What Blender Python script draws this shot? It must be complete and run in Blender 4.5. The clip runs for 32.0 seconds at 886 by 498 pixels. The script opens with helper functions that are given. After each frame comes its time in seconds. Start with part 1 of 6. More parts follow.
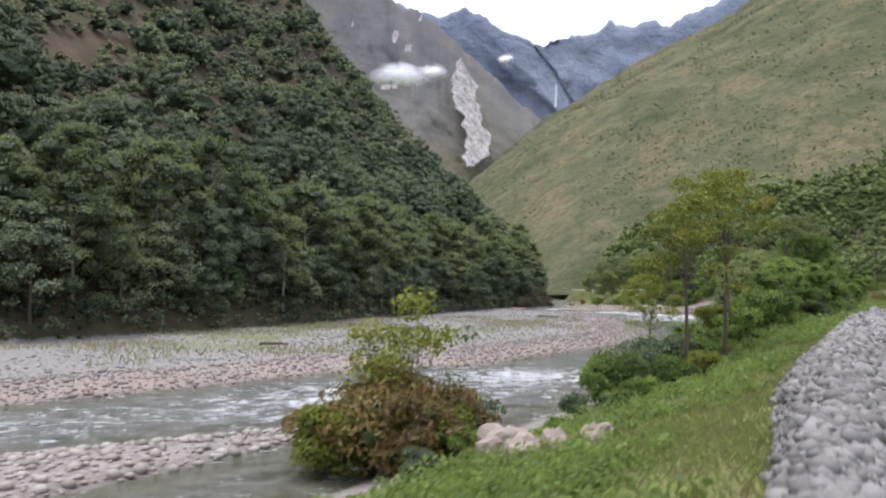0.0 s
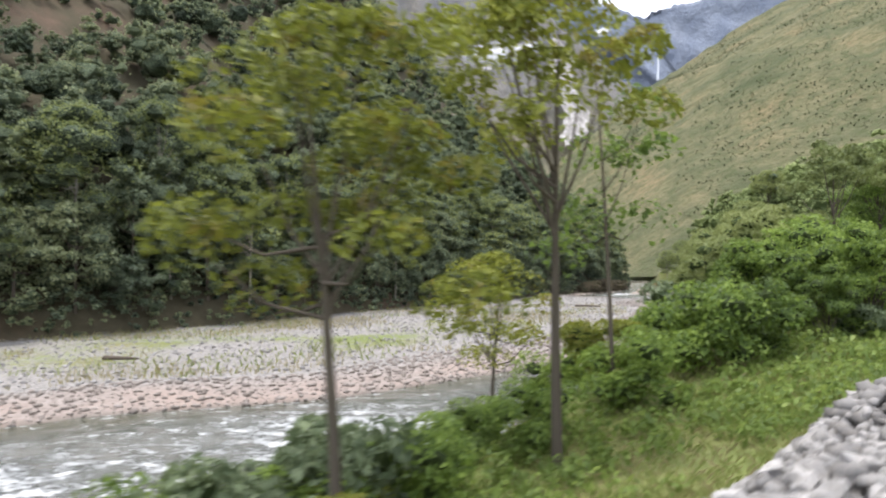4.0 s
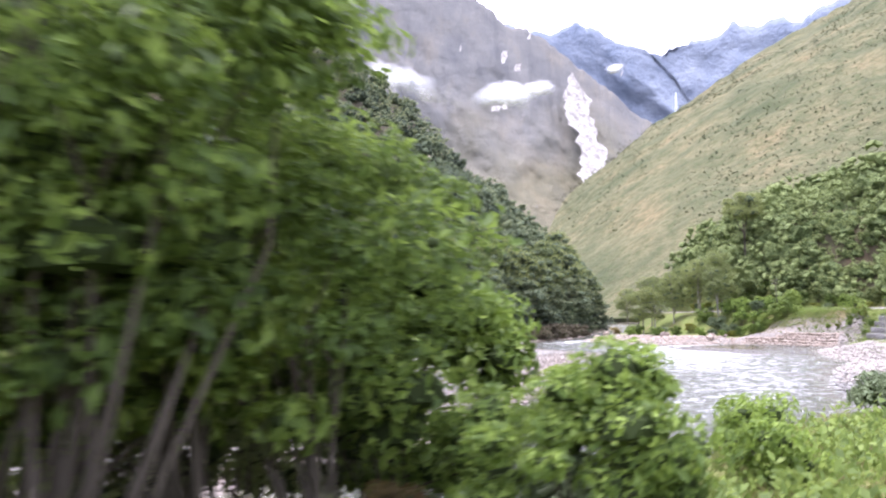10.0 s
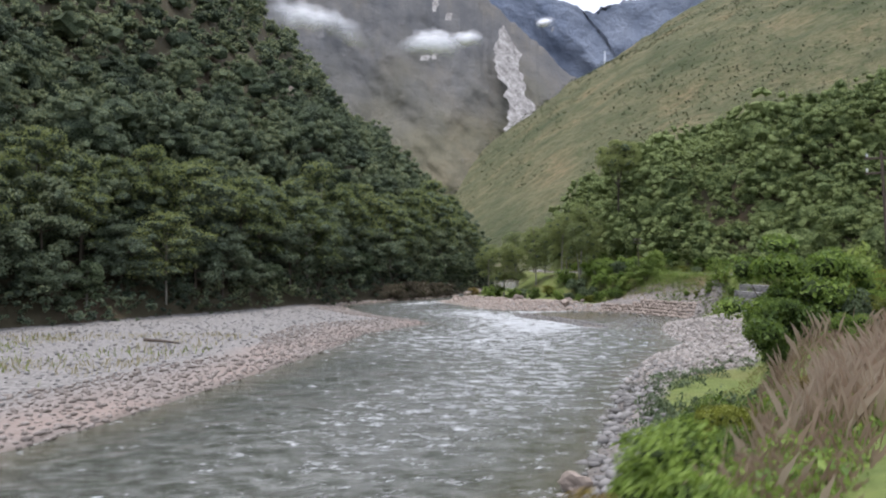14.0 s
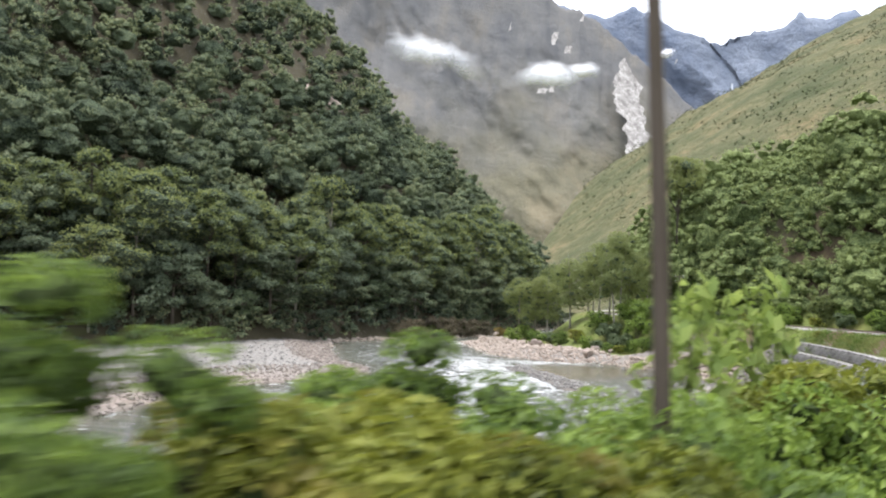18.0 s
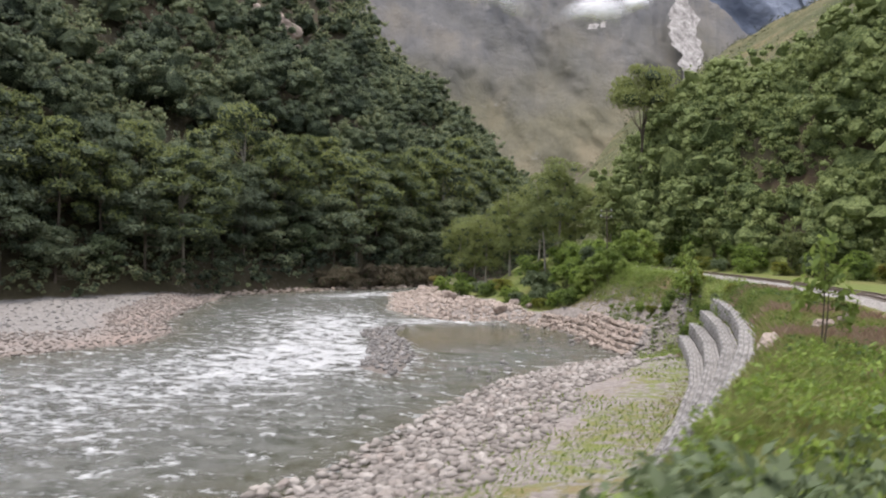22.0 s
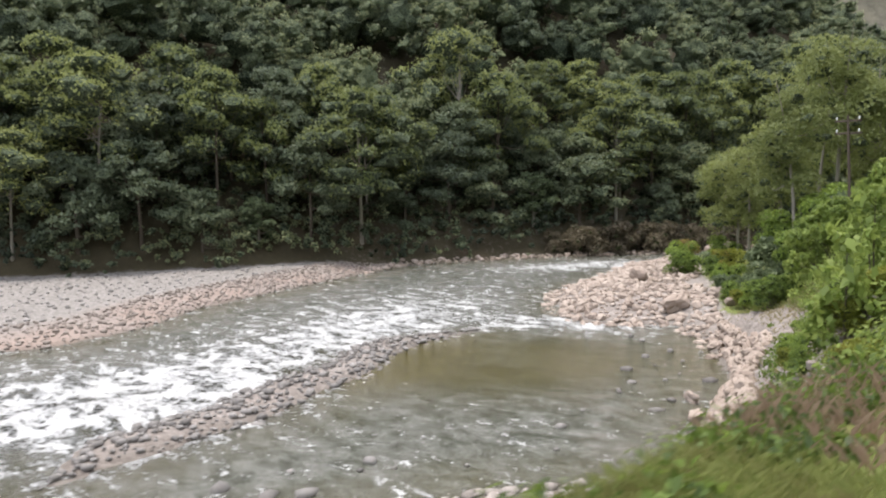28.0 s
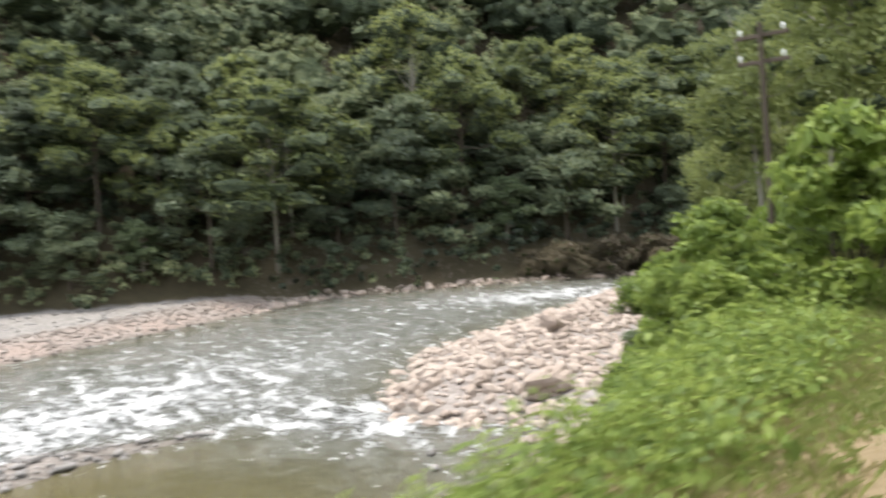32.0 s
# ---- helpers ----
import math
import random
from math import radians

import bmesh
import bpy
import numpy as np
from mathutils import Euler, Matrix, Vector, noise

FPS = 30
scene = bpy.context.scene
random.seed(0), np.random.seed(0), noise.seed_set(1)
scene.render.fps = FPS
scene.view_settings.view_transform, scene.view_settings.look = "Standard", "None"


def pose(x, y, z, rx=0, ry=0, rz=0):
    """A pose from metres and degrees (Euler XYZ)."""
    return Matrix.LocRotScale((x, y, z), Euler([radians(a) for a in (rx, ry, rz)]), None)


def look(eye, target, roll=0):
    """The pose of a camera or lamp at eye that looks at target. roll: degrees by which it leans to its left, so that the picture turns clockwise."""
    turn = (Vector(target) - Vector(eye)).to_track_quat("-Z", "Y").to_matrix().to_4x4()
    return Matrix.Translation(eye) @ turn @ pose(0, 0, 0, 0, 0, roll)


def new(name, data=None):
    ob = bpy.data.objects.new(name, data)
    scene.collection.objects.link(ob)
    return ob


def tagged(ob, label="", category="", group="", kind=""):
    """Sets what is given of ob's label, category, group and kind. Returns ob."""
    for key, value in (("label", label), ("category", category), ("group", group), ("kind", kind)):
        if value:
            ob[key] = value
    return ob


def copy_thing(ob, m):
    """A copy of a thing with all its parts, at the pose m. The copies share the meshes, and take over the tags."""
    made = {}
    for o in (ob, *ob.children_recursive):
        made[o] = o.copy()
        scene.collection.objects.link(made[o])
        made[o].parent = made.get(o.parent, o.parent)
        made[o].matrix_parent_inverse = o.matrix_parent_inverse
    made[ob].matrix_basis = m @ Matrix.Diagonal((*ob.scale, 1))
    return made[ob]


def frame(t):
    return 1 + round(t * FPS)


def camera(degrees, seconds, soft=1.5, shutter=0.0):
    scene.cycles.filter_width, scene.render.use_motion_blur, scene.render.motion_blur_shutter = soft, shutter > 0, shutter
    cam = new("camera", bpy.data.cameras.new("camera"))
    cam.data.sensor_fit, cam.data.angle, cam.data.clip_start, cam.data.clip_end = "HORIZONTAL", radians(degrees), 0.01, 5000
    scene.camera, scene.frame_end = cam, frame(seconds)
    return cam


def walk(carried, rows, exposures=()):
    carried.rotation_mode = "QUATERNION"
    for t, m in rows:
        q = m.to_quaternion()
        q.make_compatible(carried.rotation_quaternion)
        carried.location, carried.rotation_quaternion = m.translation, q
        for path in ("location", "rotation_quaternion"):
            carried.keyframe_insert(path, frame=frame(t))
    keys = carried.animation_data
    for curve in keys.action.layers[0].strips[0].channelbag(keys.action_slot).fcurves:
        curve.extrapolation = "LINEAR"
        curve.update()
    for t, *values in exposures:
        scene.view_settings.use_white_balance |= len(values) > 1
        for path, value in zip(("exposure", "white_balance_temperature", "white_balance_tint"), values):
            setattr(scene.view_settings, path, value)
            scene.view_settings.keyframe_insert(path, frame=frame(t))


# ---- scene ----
cam = camera(60.4, 32.0, 2.0, 0.6)
EYE, TILT, LEAN, TURN = 8.0, 3.0, 0.0, 0.0
ROWS = [
    (0, 0.00, 0.00, 0.00, -0.40, 0.00, -0.00),
    (0.5, 2.26, 3.70, -0.14, 1.04, 0.90, -1.03),
    (1, 4.51, 7.39, -0.29, 2.68, -0.24, -0.59),
    (1.5, 6.77, 11.09, -0.43, 3.72, -1.54, -0.56),
    (2, 9.02, 14.78, -0.58, 5.60, -3.56, 0.69),
    (2.5, 11.28, 18.48, -0.72, 8.05, -3.24, 1.64),
    (3, 13.54, 22.18, -0.86, 5.95, -2.12, 0.26),
    (3.5, 15.79, 25.87, -1.01, 7.45, -2.74, 1.81),
    (4, 18.05, 29.57, -1.15, 7.38, -1.13, 1.46),
    (4.5, 20.30, 33.26, -1.30, 6.45, -1.52, 0.90),
    (6.5, 29.33, 48.05, -1.87, 5.11, -0.49, 1.88),
    (7, 31.58, 51.74, -2.02, 5.32, -0.21, 0.84),
    (7.5, 33.82, 55.49, -2.14, 5.39, 1.39, 0.33),
    (8, 36.05, 59.04, -2.30, 4.48, 3.07, 0.35),
    (8.5, 38.26, 62.69, -2.47, 5.10, 2.81, 1.03),
    (9, 40.46, 66.38, -2.62, 6.20, 2.11, 1.08),
    (9.5, 42.62, 69.91, -2.78, 7.64, 1.99, 1.54),
    (10, 44.81, 73.44, -2.90, 9.29, 2.02, 2.25),
    (10.5, 46.92, 77.06, -3.10, 10.71, 0.87, 1.29),
    (11, 49.61, 80.71, -3.05, 10.32, -0.21, 1.23),
    (11.5, 52.06, 84.74, -3.07, 7.60, -0.90, 2.10),
    (12, 54.58, 88.75, -3.29, 4.28, 0.45, 0.37),
    (12.5, 56.98, 92.66, -3.58, 2.57, -0.99, 1.11),
    (13, 59.26, 96.48, -3.72, 2.96, -0.52, 0.85),
    (13.5, 61.61, 100.44, -3.89, 3.17, -1.83, 0.84),
    (15.5, 70.66, 115.75, -4.30, 8.77, -0.98, -0.58),
    (16, 73.13, 119.76, -4.44, 10.08, -1.61, -0.40),
    (16.5, 75.55, 123.62, -4.63, 10.08, 0.01, -1.72),
    (17, 77.98, 127.56, -4.80, 11.22, -2.11, 0.19),
    (17.5, 80.47, 131.42, -4.92, 11.62, -0.02, -0.69),
    (18, 82.92, 135.29, -5.06, 12.73, 0.73, -1.37),
    (18.5, 85.49, 139.13, -5.11, 13.26, -0.45, 0.00),
    (19, 87.94, 143.02, -5.35, 15.06, -0.18, -0.17),
    (19.5, 90.17, 146.93, -5.35, 14.18, -3.17, 0.61),
    (20, 92.83, 151.15, -5.47, 13.08, -1.36, -0.45),
    (20.5, 95.06, 154.90, -5.69, 13.24, -0.60, -1.40),
    (21, 97.13, 158.64, -5.88, 13.56, -0.45, -2.24),
    (21.5, 99.36, 162.58, -6.02, 14.49, -1.91, -1.85),
    (22, 101.40, 166.46, -6.17, 16.88, -3.48, -0.42),
    (22.5, 103.34, 170.50, -6.31, 17.92, -3.42, -1.57),
    (23, 105.14, 174.31, -6.55, 23.25, -5.81, -0.11),
    (23.5, 106.58, 178.46, -6.53, 26.65, -6.44, -0.13),
    (24, 107.88, 182.38, -6.70, 29.17, -6.49, -0.69),
    (24.5, 109.44, 186.70, -6.74, 32.52, -8.18, 0.97),
    (25, 110.18, 190.66, -6.98, 33.86, -7.32, 0.27),
    (25.5, 110.78, 194.50, -7.22, 36.28, -7.90, 1.38),
    (26, 111.19, 198.41, -7.42, 38.28, -5.77, 0.65),
    (26.5, 111.43, 202.27, -7.63, 40.88, -6.08, 1.08),
    (28.5, 111.91, 218.23, -8.52, 49.28, -6.38, 3.72),
    (29, 111.38, 222.05, -8.81, 49.50, -6.31, 4.27),
    (29.5, 110.69, 225.94, -9.05, 51.18, -5.90, 4.02),
    (30, 109.87, 229.66, -9.31, 55.14, -5.46, 4.44),
    (30.5, 109.01, 233.04, -9.53, 56.16, -5.06, 4.59),
    (31, 108.00, 236.78, -9.79, 56.59, -4.51, 4.37),
    (31.5, 107.02, 240.24, -10.03, 58.91, -4.05, 5.07),
    (32, 105.89, 244.08, -10.32, 54.71, -5.25, 5.39),
]
EXPOSURES = [(0.0, 0.3, 6250, 15), (2.0, 0.3, 6300, 12), (3.0, 0.45, 6450, 12), (4.0, 0.75, 6500, 12), (6.5, 0.95, 6250, 24), (8.0, 1.05, 6100, 26), (10.0, 1.42, 6050, 25), (11.0, 0.65, 5950, 22),
             (12.0, 0.25, 6000, 18), (13.0, 0.15, 6050, 16), (15.5, 0.25, 6450, 11), (17.0, 0.55, 6550, 10), (18.0, 0.8, 6500, 10), (19.0, 0.7, 6500, 13), (20.0, 0.35, 6550, 15), (21.0, 0.35, 6600, 15), (23.0, 0.4, 6700, 15), (25.0, 0.68, 6650, 15), (26.0, 0.6, 6700, 15), (29.0, 0.8, 6750, 12), (31.0, 1.03, 6700, 10), (32.0, 1.03, 6800, 10)]
walk(cam, [(t, pose(0, 0, EYE, TILT, LEAN, TURN) @ pose(x, y, z, 90 + pitch, roll, yaw)) for t, x, y, z, yaw, pitch, roll in ROWS], EXPOSURES)

# ---- light ----
world = bpy.data.worlds.new("overcast_sky")
scene.world = world
world.use_nodes = True
wn, wl = world.node_tree.nodes, world.node_tree.links
wn.clear()
sky = wn.new("ShaderNodeTexSky")
sky.sky_type, sky.sun_disc = "NISHITA", False
sky.sun_elevation, sky.sun_rotation = radians(74), radians(240)
cover = wn.new("ShaderNodeMix")
cover.data_type = "RGBA"
cover.inputs["Factor"].default_value = 0.72
cover.inputs["B"].default_value = (14.0, 14.6, 16.2, 1)
bg = wn.new("ShaderNodeBackground")
bg.inputs["Strength"].default_value = 0.1
wout = wn.new("ShaderNodeOutputWorld")
wl.new(sky.outputs["Color"], cover.inputs["A"])
wl.new(cover.outputs["Result"], bg.inputs["Color"])
wl.new(bg.outputs["Background"], wout.inputs["Surface"])

sun_data = bpy.data.lights.new("sun", "SUN")
sun_data.energy, sun_data.angle, sun_data.color = 2.6, radians(16), (1.0, 0.95, 0.88)
sun = new("sun", sun_data)
sun.matrix_world = look((0, 0, 100), (0.20 * 60, 0.10 * 60, 100 - 97))


# ---- small tools ----
def smooth(a, b, x):
    f = np.clip((x - a) / (b - a), 0, 1)
    return f * f * (3 - 2 * f)


def lattice(ix, iy, seed):
    h = (ix.astype(np.int64) * 374761393 + iy.astype(np.int64) * 668265263 + seed * 1442695041) & 0xFFFFFFFF
    h = ((h ^ (h >> 13)) * 1274126177) & 0xFFFFFFFF
    return ((h ^ (h >> 16)) & 0xFFFF) / 65535.0


def value_noise(x, y, seed=0):
    ix, iy = np.floor(x), np.floor(y)
    fx, fy = x - ix, y - iy
    fx, fy = fx * fx * (3 - 2 * fx), fy * fy * (3 - 2 * fy)
    a, b = lattice(ix, iy, seed), lattice(ix + 1, iy, seed)
    c, d = lattice(ix, iy + 1, seed), lattice(ix + 1, iy + 1, seed)
    return (a * (1 - fx) + b * fx) * (1 - fy) + (c * (1 - fx) + d * fx) * fy * 1.0


def fbm(x, y, size, octaves=4, seed=0):
    """Noise from -1 to 1 with hills of that size in metres."""
    x, y = np.asarray(x, float), np.asarray(y, float)
    total, amp, norm = 0.0, 1.0, 0.0
    for k in range(octaves):
        total = total + amp * (value_noise(x / size * 2 ** k + 17.3 * k, y / size * 2 ** k - 9.1 * k, seed + k) * 2 - 1)
        norm += amp
        amp *= 0.5
    return total / norm


def line_dist(X, Y, line):
    """Distance to an open line, positive on its left."""
    best, side = np.full(X.shape, 1e9), np.ones(X.shape)
    for (x0, y0), (x1, y1) in zip(line[:-1], line[1:]):
        dx, dy = x1 - x0, y1 - y0
        f = np.clip(((X - x0) * dx + (Y - y0) * dy) / (dx * dx + dy * dy), 0, 1)
        ex, ey = X - x0 - f * dx, Y - y0 - f * dy
        d = np.hypot(ex, ey)
        near = d < best
        best = np.where(near, d, best)
        side = np.where(near, np.sign(dx * ey - dy * ex), side)
    return best * np.where(side == 0, 1, side)


def area_dist(X, Y, ring):
    """Distance to a closed ring, positive inside."""
    d = np.abs(line_dist(X, Y, ring + ring[:1]))
    inside = np.zeros(X.shape, bool)
    for (x0, y0), (x1, y1) in zip(ring, ring[1:] + ring[:1]):
        if y0 != y1:
            cross = ((y0 > Y) != (y1 > Y)) & (X < (x1 - x0) * (Y - y0) / (y1 - y0) + x0)
            inside ^= cross
    return np.where(inside, d, -d)


def mesh_from(name, verts, faces, material=None, shade=False):
    """A mesh from arrays of places and of faces, all with the same number of corners."""
    verts, faces = np.asarray(verts, np.float32), np.asarray(faces, np.int32)
    me = bpy.data.meshes.new(name)
    me.vertices.add(len(verts))
    me.vertices.foreach_set("co", verts.ravel())
    me.loops.add(faces.size)
    me.loops.foreach_set("vertex_index", faces.ravel())
    me.polygons.add(len(faces))
    me.polygons.foreach_set("loop_start", np.arange(0, faces.size, faces.shape[1], dtype=np.int32))
    if shade:
        me.polygons.foreach_set("use_smooth", np.ones(len(faces), bool))
    me.update(calc_edges=True)
    if material:
        me.materials.append(material)
    return me


def grid_faces(nx, ny):
    i = np.arange((nx - 1) * (ny - 1))
    a = (i // (nx - 1)) * nx + i % (nx - 1)
    return np.stack([a, a + 1, a + nx + 1, a + nx], 1)


def give(me, name, values):
    me.attributes.new(name, "FLOAT", "POINT").data.foreach_set("value", np.asarray(values, np.float32).ravel())


def part(name, me, parent, label="", m=None):
    ob = new(name, me)
    ob.parent = parent
    if m is not None:
        ob.matrix_basis = m
    if label:
        ob["label"] = label
    return ob


# ---- the plan: shores, foot of the woods, the railway ----
SHORE_FAR = [(-400, -140), (-120, 18), (-60, 36), (-30, 52), (-20, 62), (-10, 73), (4, 80), (18, 98), (29, 115), (36, 128), (40, 147), (43, 170),
             (45, 190), (46, 211), (50, 221), (53, 229), (50, 237), (43, 245), (36, 260), (30, 274), (26, 283), (28, 291), (35, 308), (42, 318),
             (48, 335), (52, 360), (58, 400), (66, 450), (70, 480), (60, 530), (0, 640)]
SHORE_NEAR = [(-150, -170), (-60, -60), (-17, 10), (9, 52), (34, 92), (53, 115), (62, 125.5), (66, 133), (68.5, 142), (71, 153), (74, 166), (80, 184),
              (86.5, 197), (87.8, 212), (89.3, 223), (92.6, 233), (97.5, 240), (95, 244), (91.5, 254), (85, 263), (80, 267), (75, 263.5),
              (71, 264), (66, 269), (61, 274), (57, 286), (53, 296), (49, 307), (54, 322), (62, 345), (68, 380), (76, 430), (84, 480), (75, 560), (10, 700)]
SPIT = [(-120, -25), (-60, 12), (-38, 27), (-21, 36.5), (-14, 40.5), (-7, 45), (-6, 43), (-10, 36), (-16, 28), (-36, 8), (-70, -25)]
ISLET = [(81.5, 221), (80, 228), (79, 233), (77, 236.5), (75.5, 241), (72.5, 245), (70.5, 250), (70, 256), (69, 253), (67.6, 247), (69, 243.5), (71.5, 240.5), (72.5, 236), (75.5, 230), (77, 224)]
FOOT_FAR = [(-330, -260), (-75, 70), (-58, 100), (-34, 140), (-9, 205), (8, 240), (18, 266), (24, 288), (31, 311), (39, 328), (46, 352), (53, 395), (60, 440), (64, 475), (50, 512), (0, 600), (-150, 800)]
RIDGE_FAR = [(120, 470), (62, 476), (21, 487), (-32, 515), (-95, 577), (-200, 650), (-600, 900)]
FOOT_NEAR = [(105, 540), (96, 450), (83, 390), (85, 340), (93, 300), (107.5, 275), (128, 252), (136, 225), (136, 195), (128, 160), (110, 125), (30, -10), (-60, -150)]
TRACK = [(-150, -243), (-60, -97), (0.9, 0), (30.2, 48), (60, 96.5), (84, 135.4), (93.7, 151.2), (102.4, 166.6), (106, 174), (109, 182.5), (111.1, 190.6),
         (112.2, 198.5), (113, 208), (112.9, 218.4), (110.9, 229.8), (107, 244.3), (103.3, 256), (97, 274), (88.5, 300), (80, 340), (78, 395), (86, 480)]


STEPS = [(99.8, 186.5), (100.9, 191.3), (102.2, 202), (103, 211.6), (103.2, 221.8), (102.9, 230), (102.5, 236)]
GABION_FOOT = [(93.8, 163), (96.0, 171), (98.5, 179.5)] + STEPS + [(102, 240)]


def track_height(y):
    return np.interp(y, [-240, 0, 96, 151, 182, 250, 400], [4.2, 5.0, 6.3, 7.2, 7.7, 7.6, 7.4])


def hill_far(X, Y):
    d = line_dist(X, Y, FOOT_FAR)
    behind = np.maximum(0, line_dist(X, Y, RIDGE_FAR[::-1]))
    lump = 1 + 0.16 * fbm(X, Y, 90, 3, 3) + 0.07 * fbm(X, Y, 25, 2, 5)
    gully = 10 * np.exp(-((X + 150 + 0.35 * (Y - 250)) / 14) ** 2)
    h = (0.985 + 0.14 * smooth(290, 390, Y)) * np.maximum(0, d) * lump - smooth(40, 90, d) * gully - 2.0 * behind
    return np.where(d > 0, np.maximum(h, 0.3), 0.0), d


def hill_near(X, Y):
    d = np.maximum(0, line_dist(X, Y, FOOT_NEAR))
    cap = np.maximum(14 + 0.40 * (X - 97), 24 * smooth(270, 305, Y) + 0.30 * (X - 96))
    h = np.minimum((1.0 + 1.2 * smooth(265, 300, Y)) * d, np.maximum(cap, 2)) * (1 + 0.12 * fbm(X, Y, 45, 3, 8))
    return h, d


def ground_height(X, Y):
    """Height of the ground, with the distances inland on both banks."""
    far_d, near_d = line_dist(X, Y, SHORE_FAR), -line_dist(X, Y, SHORE_NEAR)
    spit_d, islet_d = area_dist(X, Y, SPIT), area_dist(X, Y, ISLET)
    wet = np.minimum(np.minimum(-far_d, -near_d), np.minimum(-spit_d, -islet_d))
    z = -0.1 - np.minimum(1.6, 0.2 * np.maximum(0, wet))
    bump = fbm(X, Y, 9, 3, 11)
    # the bar and the wooded slope behind it
    hf, foot = hill_far(X, Y)
    bar = np.minimum(0.8, 0.12 * np.maximum(far_d, 0)) + 0.18 * bump * smooth(0, 4, far_d) + smooth(-2, 3, foot) * 0.6
    z = np.where(far_d > 0, bar + hf, z)
    z = np.where(spit_d > 0, np.minimum(0.55, 0.2 * spit_d) + 0.08 * bump, z)
    z = np.where(islet_d > 0, np.minimum(0.35, 0.22 * islet_d) + 0.1 * bump, z)
    # the railway's bank
    to_track = line_dist(X, Y, TRACK)
    off = np.abs(to_track)
    zt = track_height(Y)
    shoulder = np.maximum(0, to_track - 3.2)
    f = np.clip(near_d / (np.maximum(near_d, 0) + shoulder + 0.01), 0, 1)
    flat_top = smooth(0.0, 0.55, f)
    gab = -line_dist(X, Y, GABION_FOOT)
    beach = 0.26 * smooth(0, 12, near_d) + 0.74 * smooth(0.3, 3.8, gab)
    steep = 0.05 * smooth(0.0, 0.05, f) + 0.32 * smooth(0.12, 0.21, f) + 0.63 * smooth(0.26, 0.80, f)
    delta = 0.20 * smooth(0.0, 0.25, f) + 0.8 * smooth(0.45, 0.8, f)
    on_beach = smooth(158, 172, Y) * (1 - smooth(236, 240, Y))
    on_wall = smooth(236, 241, Y) * (1 - smooth(262, 268, Y))
    on_delta = smooth(262, 268, Y)
    narrow = 0.16 * smooth(0, 0.35, f) + 0.84 * smooth(0.40, 0.80, f)
    early, later = 1 - smooth(44, 58, Y), smooth(82, 96, Y)
    slim = smooth(94, 102, Y) * (1 - smooth(122, 132, Y))
    narrow = narrow * (1 - slim) + slim * (0.16 * smooth(0, 0.4, f) + 0.84 * smooth(0.76, 0.97, f))
    plain = f ** 1.1 * early + flat_top * (1 - early - later) + narrow * later
    prof = plain * (1 - on_beach - on_wall - on_delta) + beach * on_beach + steep * on_wall + delta * on_delta
    hn, hd = hill_near(X, Y)
    bank = prof * (zt - 0.25) + 0.22 * bump * smooth(3, 6, off) * smooth(0, 2, near_d) + hn * smooth(2, 8, off)
    bank = np.where(off < 2.2, zt - 0.02, bank)
    z = np.where(near_d > 0, bank, z)
    return z, dict(far=far_d, near=near_d, spit=spit_d, islet=islet_d, foot=foot, track=to_track, hill=hd)


def height_at(x, y):
    return float(ground_height(np.array([float(x)]), np.array([float(y)]))[0][0])


